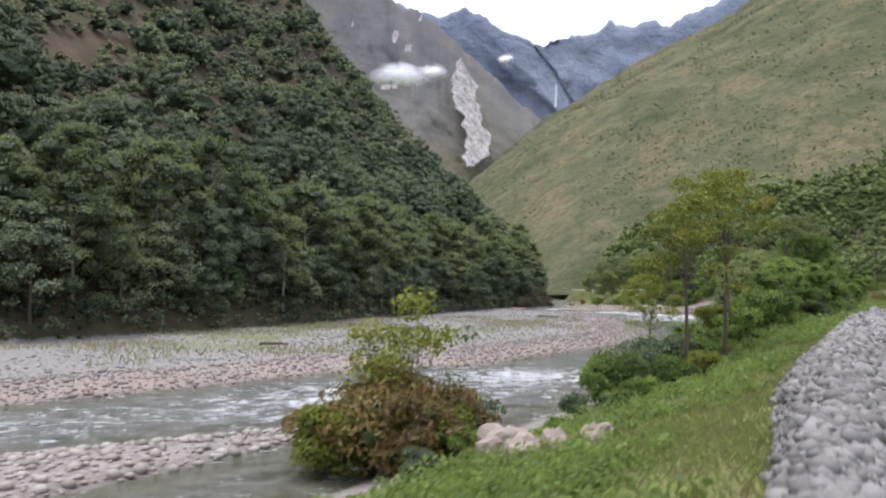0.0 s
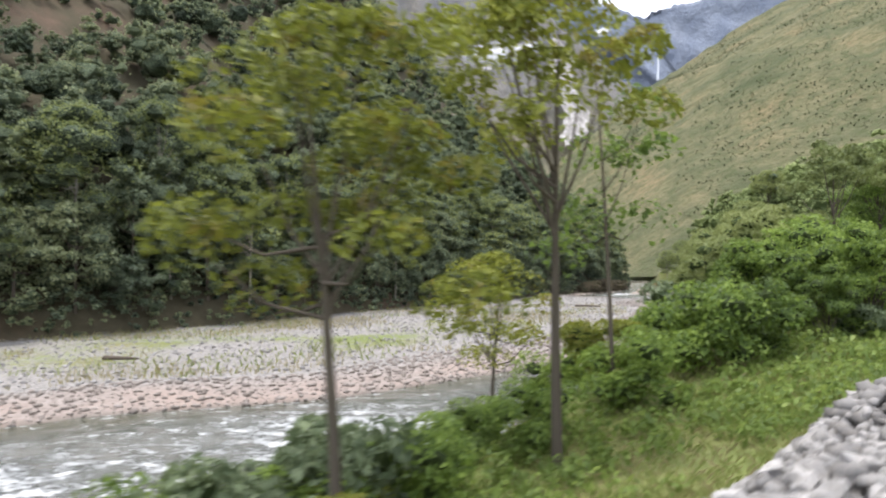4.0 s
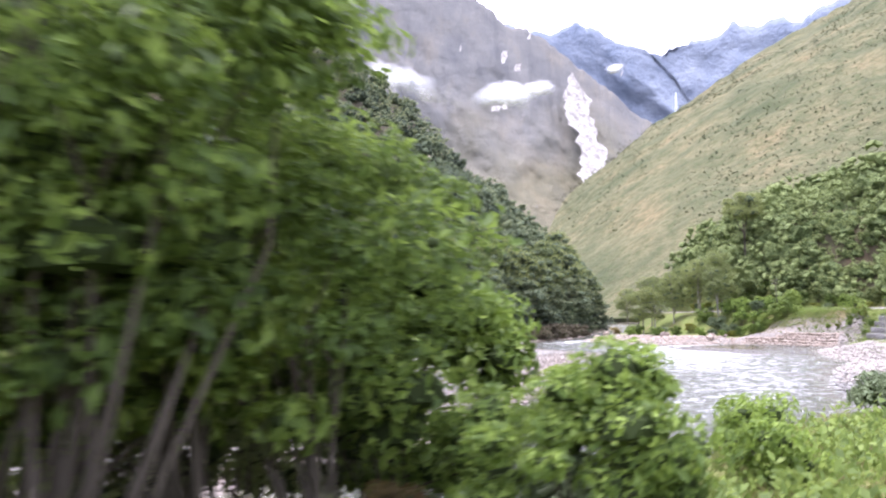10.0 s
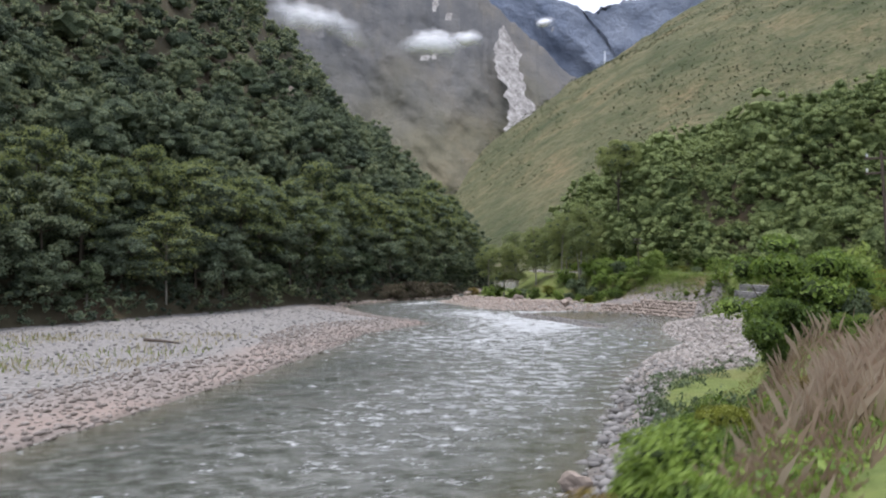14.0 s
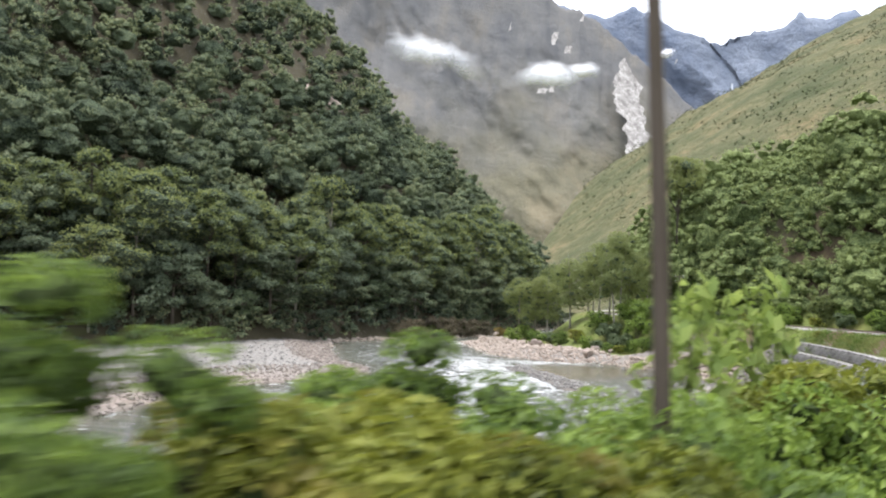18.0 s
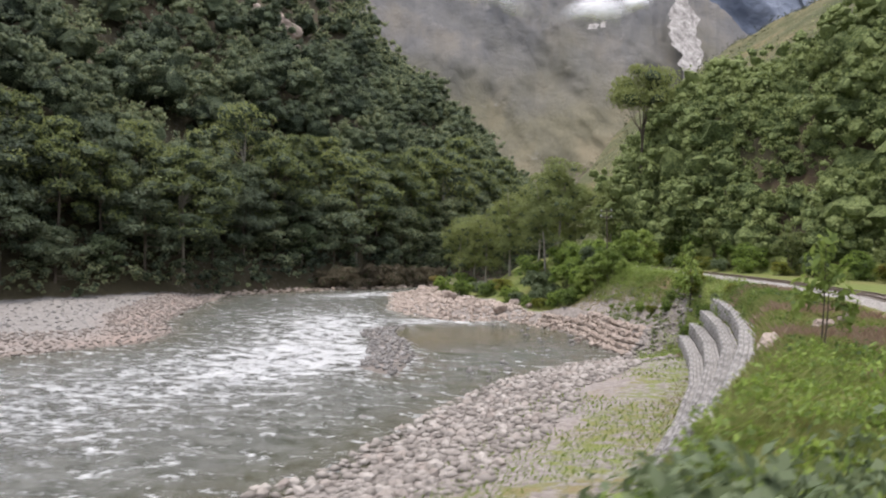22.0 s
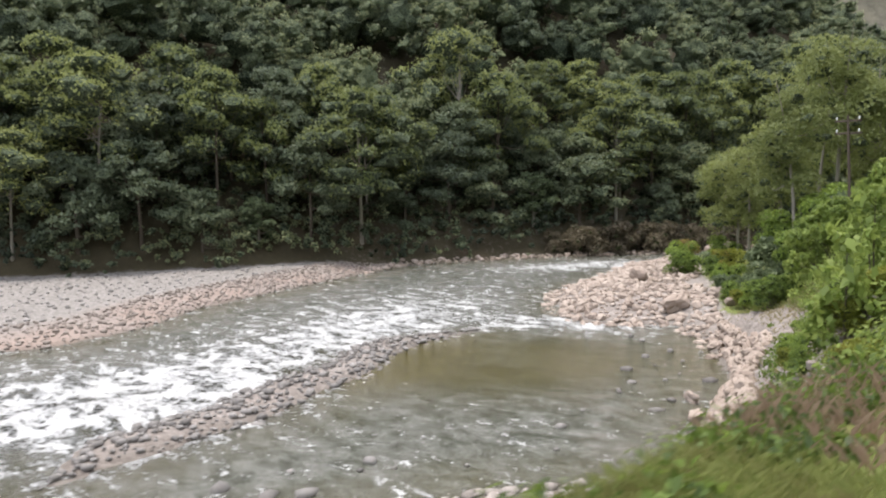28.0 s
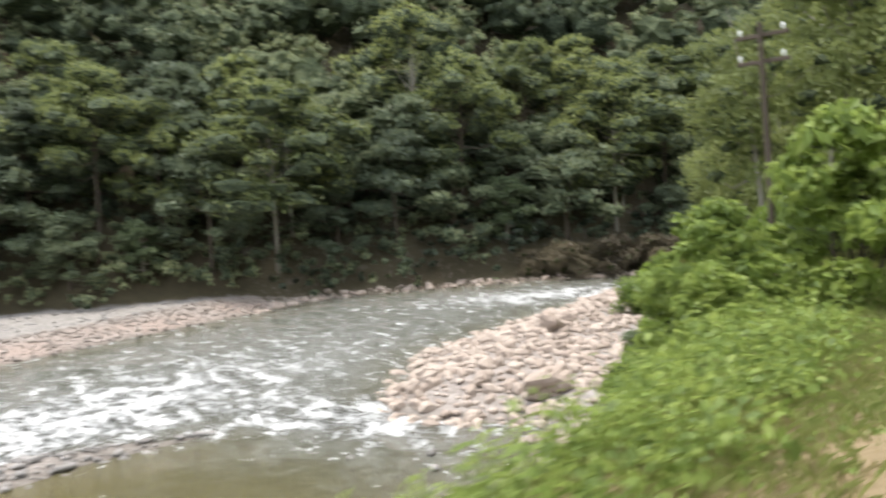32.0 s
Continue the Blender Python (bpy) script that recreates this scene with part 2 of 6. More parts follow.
# ---- materials ----
class Mat:
    """A node material, written from its end to its start."""

    def __init__(self, name):
        self.m = bpy.data.materials.new(name)
        self.m.use_nodes = True
        self.n, self.l = self.m.node_tree.nodes, self.m.node_tree.links
        self.bsdf = self.n["Principled BSDF"]
        self.out = self.n["Material Output"]

    def node(self, kind, **sockets):
        nd = self.n.new(kind)
        for key, v in sockets.items():
            self.put(nd.inputs[key.replace("_", " ")], v)
        return nd

    def put(self, socket, v):
        if isinstance(v, bpy.types.NodeSocket):
            self.l.new(v, socket)
        else:
            socket.default_value = v

    def place(self):
        return self.node("ShaderNodeNewGeometry").outputs["Position"]

    def noise(self, scale, detail=4.0, rough=0.55, at=None, squash=None):
        at = at or self.place()
        if squash:
            mp = self.node("ShaderNodeMapping", Vector=at)
            mp.inputs["Scale"].default_value = squash
            at = mp.outputs["Vector"]
        return self.node("ShaderNodeTexNoise", Vector=at, Scale=scale, Detail=detail, Roughness=rough).outputs["Fac"]

    def cells(self, scale, at=None, what="Distance", feature="F1"):
        nd = self.node("ShaderNodeTexVoronoi", Vector=at or self.place(), Scale=scale)
        nd.feature = feature
        return nd.outputs[what]

    def ramp(self, fac, *stops):
        nd = self.node("ShaderNodeValToRGB", Fac=fac)
        els = nd.color_ramp.elements
        while len(els) < len(stops):
            els.new(0.5)
        for e, (p, c) in zip(els, stops):
            e.position = p
            e.color = (*c, 1) if isinstance(c, tuple) else (c, c, c, 1)
        return nd.outputs["Color"]

    def mix(self, fac, a, b, blend="MIX"):
        nd = self.n.new("ShaderNodeMix")
        nd.data_type, nd.blend_type = "RGBA", blend
        for key, v in (("Factor", fac), ("A", a), ("B", b)):
            sock = [s for s in nd.inputs if s.name == key and s.type in ("VALUE" if key == "Factor" else "RGBA",)][0]
            self.put(sock, (*v, 1) if isinstance(v, tuple) and len(v) == 3 else v)
        return [s for s in nd.outputs if s.type == "RGBA"][0]

    def math(self, op, a, b=0.0, clamp=False):
        nd = self.n.new("ShaderNodeMath")
        nd.operation, nd.use_clamp = op, clamp
        self.put(nd.inputs[0], a)
        self.put(nd.inputs[1], b)
        return nd.outputs[0]

    def attr(self, name):
        nd = self.n.new("ShaderNodeAttribute")
        nd.attribute_name = name
        return nd.outputs["Fac"]

    def island(self):
        return self.node("ShaderNodeNewGeometry").outputs["Random Per Island"]

    def any_object(self):
        return self.node("ShaderNodeObjectInfo").outputs["Random"]

    def bump(self, height, strength=0.5, distance=0.05):
        return self.node("ShaderNodeBump", Height=height, Strength=strength, Distance=distance).outputs["Normal"]

    def done(self, colour=None, rough=0.9, normal=None, **more):
        if colour is not None:
            self.put(self.bsdf.inputs["Base Color"], (*colour, 1) if isinstance(colour, tuple) and len(colour) == 3 else colour)
        self.put(self.bsdf.inputs["Roughness"], rough)
        self.put(self.bsdf.inputs["Specular IOR Level"], more.pop("spec", 0.3))
        if normal is not None:
            self.put(self.bsdf.inputs["Normal"], normal)
        for key, v in more.items():
            self.put(self.bsdf.inputs[key.replace("_", " ")], v)
        return self.m


def leaf_material(name, dark, mid, light, through_light=0.35, patch=0.05, dry=None, each=0.5):
    """Leaves: each its own tone, with larger patches of tone over the plants."""
    m = Mat(name)
    tone = m.math("ADD", m.math("ADD", m.math("MULTIPLY", m.island(), each), 0.5 * (0.5 - each)), m.math("MULTIPLY", m.noise(patch, 3), 0.65))
    tone = m.math("ADD", tone, m.math("MULTIPLY", m.math("SUBTRACT", m.any_object(), 0.5), 0.42))
    tone = m.math("ADD", tone, m.attr("tone"))
    col = m.ramp(tone, (0.25, dark), (0.55, mid), (0.9, light))
    if dry:
        col = m.mix(m.ramp(m.noise(patch * 2.3, 3), (0.56, 0.0), (0.70, 0.75)), col, dry)
    m.done(col, 0.55, spec=0.35)
    tr = m.node("ShaderNodeBsdfTranslucent", Color=m.mix(0.5, col, light))
    mx = m.node("ShaderNodeMixShader", Fac=through_light)
    m.l.new(m.bsdf.outputs[0], mx.inputs[1])
    m.l.new(tr.outputs[0], mx.inputs[2])
    m.l.new(mx.outputs[0], m.out.inputs["Surface"])
    return m.m


FOREST_LEAF = leaf_material("forest_leaves", (0.048, 0.072, 0.056), (0.128, 0.168, 0.108), (0.26, 0.295, 0.155), 0.42, 0.03, each=0.16)
CANOPY_LEAF = leaf_material("canopy_leaves", (0.070, 0.098, 0.042), (0.175, 0.215, 0.078), (0.275, 0.31, 0.11), 0.45, 0.05, each=0.14)
KNOLL_LEAF = leaf_material("hillside_brush_leaves", (0.070, 0.105, 0.040), (0.155, 0.210, 0.078), (0.27, 0.325, 0.125), 0.45, 0.06, each=0.2)
BUSH_LEAF = leaf_material("bush_leaves", (0.042, 0.074, 0.020), (0.112, 0.178, 0.038), (0.27, 0.37, 0.075), 0.48, 0.35)
LIGHT_LEAF = leaf_material("light_green_leaves", (0.085, 0.135, 0.030), (0.19, 0.27, 0.060), (0.35, 0.43, 0.12), 0.5, 0.35)
YELLOW_LEAF = leaf_material("yellowish_leaves", (0.07, 0.09, 0.014), (0.15, 0.18, 0.024), (0.26, 0.28, 0.045), 0.4, 0.35, (0.20, 0.12, 0.03))
PALE_LEAF = leaf_material("grey_green_leaves", (0.05, 0.075, 0.035), (0.11, 0.15, 0.075), (0.21, 0.26, 0.14), 0.35, 0.4)
BROWN_LEAF = leaf_material("withered_brush_leaves", (0.055, 0.046, 0.030), (0.105, 0.088, 0.056), (0.165, 0.14, 0.09), 0.35, 0.5)
DRY_LEAF = leaf_material("dry_scrub_leaves", (0.09, 0.062, 0.026), (0.18, 0.130, 0.045), (0.27, 0.22, 0.07), 0.42, 0.5, (0.21, 0.085, 0.035))
GRASS_BLADE = leaf_material("grass_blades", (0.105, 0.150, 0.040), (0.195, 0.245, 0.068), (0.33, 0.36, 0.13), 0.45, 0.3, (0.22, 0.165, 0.08))
STRAW_BLADE = leaf_material("straw_grass_blades", (0.20, 0.18, 0.08), (0.32, 0.28, 0.14), (0.44, 0.39, 0.22), 0.5, 0.3)
SCRUB_LEAF = leaf_material("hillside_scrub_leaves", (0.044, 0.054, 0.024), (0.080, 0.090, 0.040), (0.145, 0.150, 0.068), 0.2, 0.012)
PINK_GRASS = leaf_material("seeding_grass", (0.25, 0.165, 0.115), (0.37, 0.265, 0.185), (0.47, 0.375, 0.27), 0.5, 0.4)


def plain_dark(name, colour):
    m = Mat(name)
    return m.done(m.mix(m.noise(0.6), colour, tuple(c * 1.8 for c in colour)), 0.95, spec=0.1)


# dark lobe hearts stand in for the shade inside shrubs
INNER_SHADE = plain_dark("inner_foliage_shade", (0.030, 0.042, 0.016))
# lobe cores: leaf tones, with shade between the leaves painted as dark hollows
cm = Mat("crown_mass_shade")
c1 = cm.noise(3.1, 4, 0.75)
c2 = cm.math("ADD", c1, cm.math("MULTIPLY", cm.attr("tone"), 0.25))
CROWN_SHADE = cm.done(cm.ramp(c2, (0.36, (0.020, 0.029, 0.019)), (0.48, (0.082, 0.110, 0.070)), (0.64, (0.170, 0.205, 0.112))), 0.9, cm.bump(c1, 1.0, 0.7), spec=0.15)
km = Mat("brush_mass")
k1 = km.noise(2.6, 5, 0.75)
BRUSH_MASS = km.done(km.ramp(km.math("ADD", k1, km.math("MULTIPLY", km.attr("tone"), 0.2)), (0.38, (0.045, 0.066, 0.028)), (0.52, (0.130, 0.172, 0.066)), (0.68, (0.235, 0.285, 0.112))), 0.9, km.bump(k1, 1.0, 0.6), spec=0.15)
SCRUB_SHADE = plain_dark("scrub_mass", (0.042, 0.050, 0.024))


def bark(name, a, b):
    m = Mat(name)
    n = m.noise(3.0, 6, 0.65, squash=(1, 1, 0.2))
    return m.done(m.mix(n, a, b), 0.9, m.bump(n, 0.6, 0.03), spec=0.2)


BARK = bark("grey_brown_bark", (0.050, 0.041, 0.032), (0.14, 0.118, 0.092))
PALE_BARK = bark("pale_bark", (0.16, 0.15, 0.12), (0.33, 0.31, 0.26))
POLE_WOOD = bark("weathered_pole_wood", (0.06, 0.048, 0.038), (0.13, 0.105, 0.085))


def stone_material(name, a, b, c):
    m = Mat(name)
    tone = m.math("ADD", m.math("MULTIPLY", m.island(), 0.6), m.math("MULTIPLY", m.any_object(), 0.4))
    col = m.ramp(tone, (0.0, a), (0.45, b), (1.0, c))
    n = m.noise(9.0, 6, 0.7)
    col = m.mix(m.ramp(n, (0.35, 0.0), (0.75, 0.5)), col, (0.30, 0.27, 0.23))
    return m.done(col, 0.85, m.bump(n, 0.5, 0.03), spec=0.3)


GREY_STONE = stone_material("grey_river_stone", (0.085, 0.084, 0.085), (0.20, 0.197, 0.195), (0.40, 0.39, 0.38))
PINK_STONE = stone_material("pinkish_river_stone", (0.122, 0.102, 0.090), (0.240, 0.207, 0.185), (0.41, 0.372, 0.342))
BEACH_STONE = stone_material("pale_beach_stone", (0.135, 0.122, 0.112), (0.27, 0.248, 0.228), (0.45, 0.42, 0.39))
PALE_ROCK = stone_material("pale_granite", (0.155, 0.118, 0.096), (0.295, 0.236, 0.198), (0.45, 0.382, 0.330))

# the ground: gravel, grass, earth and forest floor
g = Mat("valley_ground")
n1, n2, n3 = g.noise(0.12, 5), g.noise(1.3, 6, 0.65), g.noise(7.0, 4, 0.7)
peb = g.cells(4.2, what="Color")
pebd = g.cells(4.2)
pebble_tone = g.math("ADD", g.math("MULTIPLY", g.node("ShaderNodeSeparateColor", Color=peb).outputs[0], 0.5), g.math("MULTIPLY", n2, 0.5))
gravel = g.ramp(pebble_tone, (0.15, (0.13, 0.123, 0.115)), (0.5, (0.235, 0.222, 0.208)), (0.9, (0.37, 0.353, 0.333)))
gravel = g.mix(g.math("MULTIPLY", g.attr("pink"), g.ramp(n1, (0.3, 0.3), (0.6, 1.0))), gravel, g.mix(n2, (0.230, 0.178, 0.152), (0.35, 0.288, 0.252)))
grass = g.mix(g.ramp(n2, (0.3, 0.0), (0.7, 1.0)), (0.095, 0.130, 0.034), (0.190, 0.225, 0.068))
grass = g.mix(g.ramp(n1, (0.45, 0.0), (0.7, 0.7)), grass, (0.185, 0.150, 0.065))
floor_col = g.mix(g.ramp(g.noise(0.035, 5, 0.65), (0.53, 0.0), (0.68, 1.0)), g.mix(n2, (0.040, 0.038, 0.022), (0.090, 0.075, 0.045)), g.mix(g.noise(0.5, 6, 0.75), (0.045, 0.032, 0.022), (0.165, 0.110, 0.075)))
earth = g.mix(n2, (0.145, 0.110, 0.062), (0.255, 0.200, 0.120))
green = g.math("ADD", g.attr("grass"), g.math("MULTIPLY", g.math("SUBTRACT", n2, 0.5), 1.1))
colour = g.mix(g.ramp(green, (0.42, 0.0), (0.58, 1.0)), gravel, grass)
brown = g.math("ADD", g.attr("earth"), g.math("MULTIPLY", g.math("SUBTRACT", n2, 0.5), 0.9))
colour = g.mix(g.ramp(brown, (0.4, 0.0), (0.6, 1.0)), colour, earth)
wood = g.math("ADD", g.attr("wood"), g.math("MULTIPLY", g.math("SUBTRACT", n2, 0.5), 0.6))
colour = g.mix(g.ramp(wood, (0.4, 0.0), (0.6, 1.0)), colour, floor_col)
wet_edge = g.math("MULTIPLY", g.attr("damp"), 0.55)
colour = g.mix(wet_edge, colour, (0.085, 0.075, 0.06))
relief = g.math("ADD", g.math("MULTIPLY", pebd, -0.6), g.math("MULTIPLY", n3, 0.4))
GROUND = g.done(colour, 0.92, g.bump(relief, 0.9, 0.16), spec=0.25)

# river water: murky grey-green, broken white in the rapids
w = Mat("river_water")
flow = w.noise(0.62, 4, 0.62, squash=(0.8, 1.0, 1))
ripple = w.noise(3.0, 5, 0.68, squash=(0.8, 1.0, 1))
depth_col = w.mix(w.attr("shallow"), (0.048, 0.054, 0.038), (0.082, 0.072, 0.026))
foam_noise = w.math("ADD", w.math("MULTIPLY", w.noise(0.75, 6, 0.68, squash=(0.7, 1.0, 1)), 0.56), w.math("MULTIPLY", w.noise(3.4, 6, 0.74, squash=(0.7, 1.0, 1)), 0.44))
foam_noise = w.math("ADD", w.math("MULTIPLY", w.math("SUBTRACT", foam_noise, 0.5), 3.9), 0.5)
foam_at = w.math("SUBTRACT", w.math("ADD", foam_noise, w.math("MULTIPLY", w.attr("rapid"), 0.72)), 1.02)
foam = w.ramp(w.math("MULTIPLY", foam_at, 3.6), (0.0, 0.0), (1.0, 1.0))
wave = w.math("ADD", w.math("MULTIPLY", flow, 0.55), w.math("MULTIPLY", ripple, 0.45))
# pale veins: aerated water, plus sky sheen on wave crests painted as colour
vein = w.noise(0.9, 7, 0.74, squash=(0.7, 1.0, 1))
aerated_sheen = w.ramp(w.math("ADD", w.math("MULTIPLY", vein, 1.0), w.math("MULTIPLY", w.attr("rapid"), 0.34)), (0.54, 0.0), (0.78, 0.75))
w_col = w.mix(foam, w.mix(w.math("MULTIPLY", aerated_sheen, w.math("SUBTRACT", 1.0, w.attr("shallow")), True), depth_col, (0.27, 0.275, 0.255)), (0.70, 0.72, 0.72))
stir = w.math("ADD", w.math("MULTIPLY", w.attr("rapid"), 0.80), 0.42)
bump_w = w.node("ShaderNodeBump", Height=w.math("ADD", wave, w.math("MULTIPLY", foam, 0.12)), Strength=stir, Distance=0.85).outputs["Normal"]
WATER = w.done(w_col, w.math("ADD", w.math("MULTIPLY", foam, 0.6), 0.08), bump_w, spec=0.5)

# far slopes
fm = Mat("far_mountain")
r1, r2, r3 = fm.noise(0.0024, 6, 0.6), fm.noise(0.010, 7, 0.7), fm.noise(0.0042, 5, 0.65, squash=(1.6, 1.0, 0.35))
# bluish grey stops put some distance haze into the rock's colour
fcol = fm.ramp(fm.math("ADD", fm.math("MULTIPLY", r1, 0.5), fm.math("MULTIPLY", r3, 0.5)), (0.35, (0.100, 0.104, 0.112)), (0.50, (0.148, 0.147, 0.145)), (0.66, (0.195, 0.178, 0.150)))
alt = fm.math("DIVIDE", fm.node("ShaderNodeSeparateXYZ", Vector=fm.place()).outputs[2], 1300.0)
heath = fm.ramp(fm.noise(0.0035, 6, 0.65, squash=(1.0, 1.0, 0.5)), (0.38, (0.118, 0.112, 0.082)), (0.52, (0.160, 0.148, 0.098)), (0.66, (0.215, 0.185, 0.120)))
fcol = fm.mix(fm.ramp(fm.math("ADD", alt, fm.math("MULTIPLY", fm.math("SUBTRACT", r1, 0.5), 0.9)), (0.30, 0.85), (0.72, 0.0)), fcol, heath)
fcol = fm.mix(fm.ramp(r2, (0.64, 0.0), (0.78, 0.5)), fcol, (0.34, 0.33, 0.32))
FAR_MOUNTAIN = fm.done(fcol, 0.95, fm.bump(r2, 0.9, 25.0), spec=0.1)

# the blue haze of distance is painted into this rock's base colour
bm_ = Mat("haze_blue_range")
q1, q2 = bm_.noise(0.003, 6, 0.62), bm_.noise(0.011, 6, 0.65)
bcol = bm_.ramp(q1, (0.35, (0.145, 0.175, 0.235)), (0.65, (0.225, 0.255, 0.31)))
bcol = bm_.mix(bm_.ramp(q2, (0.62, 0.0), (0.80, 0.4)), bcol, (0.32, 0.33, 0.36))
HAZE_BLUE_RANGE = bm_.done(bcol, 0.95, bm_.bump(q2, 1.0, 40.0), spec=0.1)

gs = Mat("scrub_hillside")
s1, s2, s3 = gs.noise(0.006, 5, 0.6), gs.noise(0.05, 5, 0.65), gs.noise(0.014, 5, 0.6)
scol = gs.ramp(gs.math("ADD", gs.math("MULTIPLY", s1, 0.45), gs.math("MULTIPLY", s3, 0.55)), (0.38, (0.060, 0.070, 0.036)), (0.46, (0.100, 0.102, 0.056)), (0.53, (0.134, 0.125, 0.070)), (0.61, (0.175, 0.142, 0.080)))
scol = gs.mix(gs.ramp(s2, (0.46, 0.0), (0.62, 0.7)), scol, (0.072, 0.080, 0.042))
scol = gs.mix(gs.ramp(gs.noise(0.16, 4, 0.7), (0.48, 0.0), (0.60, 0.6)), scol, (0.058, 0.074, 0.030))
SCRUB_SLOPE = gs.done(scol, 0.95, gs.bump(s2, 1.0, 6.0), spec=0.1)

sl = Mat("landslide_rubble")
l1 = sl.noise(0.045, 6, 0.75, squash=(1.0, 1.0, 0.5))
SLIDE = sl.done(sl.ramp(l1, (0.35, (0.17, 0.16, 0.15)), (0.5, (0.31, 0.295, 0.28)), (0.65, (0.47, 0.455, 0.43))), 0.95, sl.bump(l1, 0.8, 6.0), spec=0.1)

cl = Mat("low_cloud")
ca = cl.math("MULTIPLY", cl.math("SUBTRACT", cl.math("ADD", cl.attr("edge"), cl.math("MULTIPLY", cl.noise(0.0075, 8, 0.68, squash=(0.6, 0.6, 1.3)), 2.6)), 1.72), 0.75, True)
cl.done((0.86, 0.87, 0.88), 1.0, spec=0.0, Alpha=ca)
CLOUD = cl.m

# ---- the ground, one sheet to the horizon ----
def steps(core0, core1, step, far0, far1, grow=1.16):
    mid = list(np.arange(core0, core1 + 0.01, step))
    lo, hi, s = [], [], step
    a = core0
    while a > far0:
        s *= grow
        a -= s
        lo.append(a)
    a, s = core1, step
    while a < far1:
        s *= grow
        a += s
        hi.append(a)
    return np.array(lo[::-1] + mid + hi)


gx, gy = steps(-45, 125, 1.0, -4600, 4600), steps(-6, 322, 1.0, -4600, 4600)
GX, GY = np.meshgrid(gx, gy)
GZ, zones = ground_height(GX, GY)
far_out = np.maximum(np.maximum(-300 - GX, GX - 260), np.maximum(-200 - GY, GY - 460))
GZ = np.where(far_out > 0, np.minimum(GZ, 60) * np.exp(-np.maximum(0, far_out) / 120) - 0.5, GZ)
ground_me = mesh_from("ground", np.stack([GX.ravel(), GY.ravel(), GZ.ravel()], 1), grid_faces(len(gx), len(gy)), GROUND, True)
near, far, track_d = zones["near"], zones["far"], zones["track"]
beachy = smooth(160, 172, GY) * (1 - smooth(236, 241, GY))
grass_z = smooth(1.5, 5, near) * (1 - beachy) + beachy * np.maximum(smooth(2.0, 4.0, -line_dist(GX, GY, GABION_FOOT)), 0.50 * smooth(7, 11, near + 2 * fbm(GX, GY, 5, 2, 21)))
grass_z = np.where(GY > 262, smooth(-1.5, 2.5, GX + 0.64 * (GY - 262) - 87), grass_z)
bar_grass = smooth(11, 22, far) * (1 - smooth(150, 190, GY)) * (0.36 + 0.36 * fbm(GX, GY, 12, 3, 31))
grass_z = np.where(far > 0, bar_grass, grass_z)
grass_z = np.where((GY > 236) & (GY < 268) & (near > 0), smooth(4.5, 6.5, near), grass_z)
give(ground_me, "grass", grass_z)
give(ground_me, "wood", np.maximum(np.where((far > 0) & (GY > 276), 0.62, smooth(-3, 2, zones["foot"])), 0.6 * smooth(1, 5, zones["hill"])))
dry_shelf = np.where((near > 3.5) & (track_d > 2), 0.43 * smooth(240, 244, GY) * (1 - smooth(262, 270, GY)) + 0.47 * smooth(188, 192, GY) * (1 - smooth(204, 210, GY)) * smooth(101, 104, GX), 0)
give(ground_me, "earth", dry_shelf + np.where(near > 0, 0.75 * np.exp(-((GX - 102.6) / 2.0) ** 2 - ((GY - 248.5) / 6) ** 2), 0) + np.where(near > 0, beachy * 0.45 * smooth(6, 9, near) * (1 - smooth(0.5, 2.0, -line_dist(GX, GY, GABION_FOOT))) * (0.75 + 0.6 * fbm(GX, GY, 4, 2, 22)), 0) +  np.where(near > 0, 0.62 * np.exp(-((GX - 109) / 4) ** 2 - ((GY - 209) / 12) ** 2), 0))
give(ground_me, "pink", np.where(far > 0, 1 - smooth(3, 9, far + 2 * fbm(GX, GY, 14, 2, 41)), 0.35))
edge = np.maximum(np.maximum(near, far), np.maximum(zones["spit"], zones["islet"]))
give(ground_me, "damp", 1 - smooth(0.2, 1.6, edge))
ground = tagged(new("ground", ground_me), "valley floor of gravel bars, grass and wooded slopes", "ground", kind="structure")

# ---- the river ----
wx, wy = steps(-45, 105, 0.9, -420, 140), steps(-4, 330, 0.9, -220, 620)
WX, WY = np.meshgrid(wx, wy)
_, wz = ground_height(WX, WY)
to_far, to_near, to_islet, to_spit = -wz["far"], -wz["near"], -wz["islet"], -wz["spit"]
shore = np.minimum(np.minimum(to_far, to_near), np.minimum(to_islet, to_spit))


def rush(cx, cy, rx, ry, turn=0.0):
    c, s = math.cos(radians(turn)), math.sin(radians(turn))
    dx, dy = WX - cx, WY - cy
    return np.exp(-((dx * c + dy * s) / rx) ** 2 - ((-dx * s + dy * c) / ry) ** 2)


pool = rush(79, 249, 7.5, 10, -30)
rapid = (0.62 * rush(62, 250, 9, 22, 24) + 0.22 * rush(66, 246, 4, 14, 30) + 0.62 * rush(70, 228, 7, 12) + 0.75 * rush(74, 262, 7, 4, 30) + 0.5 * rush(64, 205, 14, 24, -10) + 0.75 * rush(46, 300, 5, 12, -25)
         + 0.8 * rush(8, 70, 10, 9, -35) + 0.75 * rush(-6, 56, 9, 8, -35) + 0.5 * rush(-30, 42, 22, 7, 30) + 0.45 * rush(68, 170, 10, 22, -10) + 0.35 * rush(58, 150, 8, 20, -10))
rapid = np.clip(rapid, 0, 0.86) * (1 - 0.95 * np.clip(pool * 1.5, 0, 1)) + (0.20 + 0.17 * smooth(172, 200, WY) + 0.08 * (1 - smooth(60, 90, WY))) * (1 - np.clip(pool * 1.5, 0, 1))
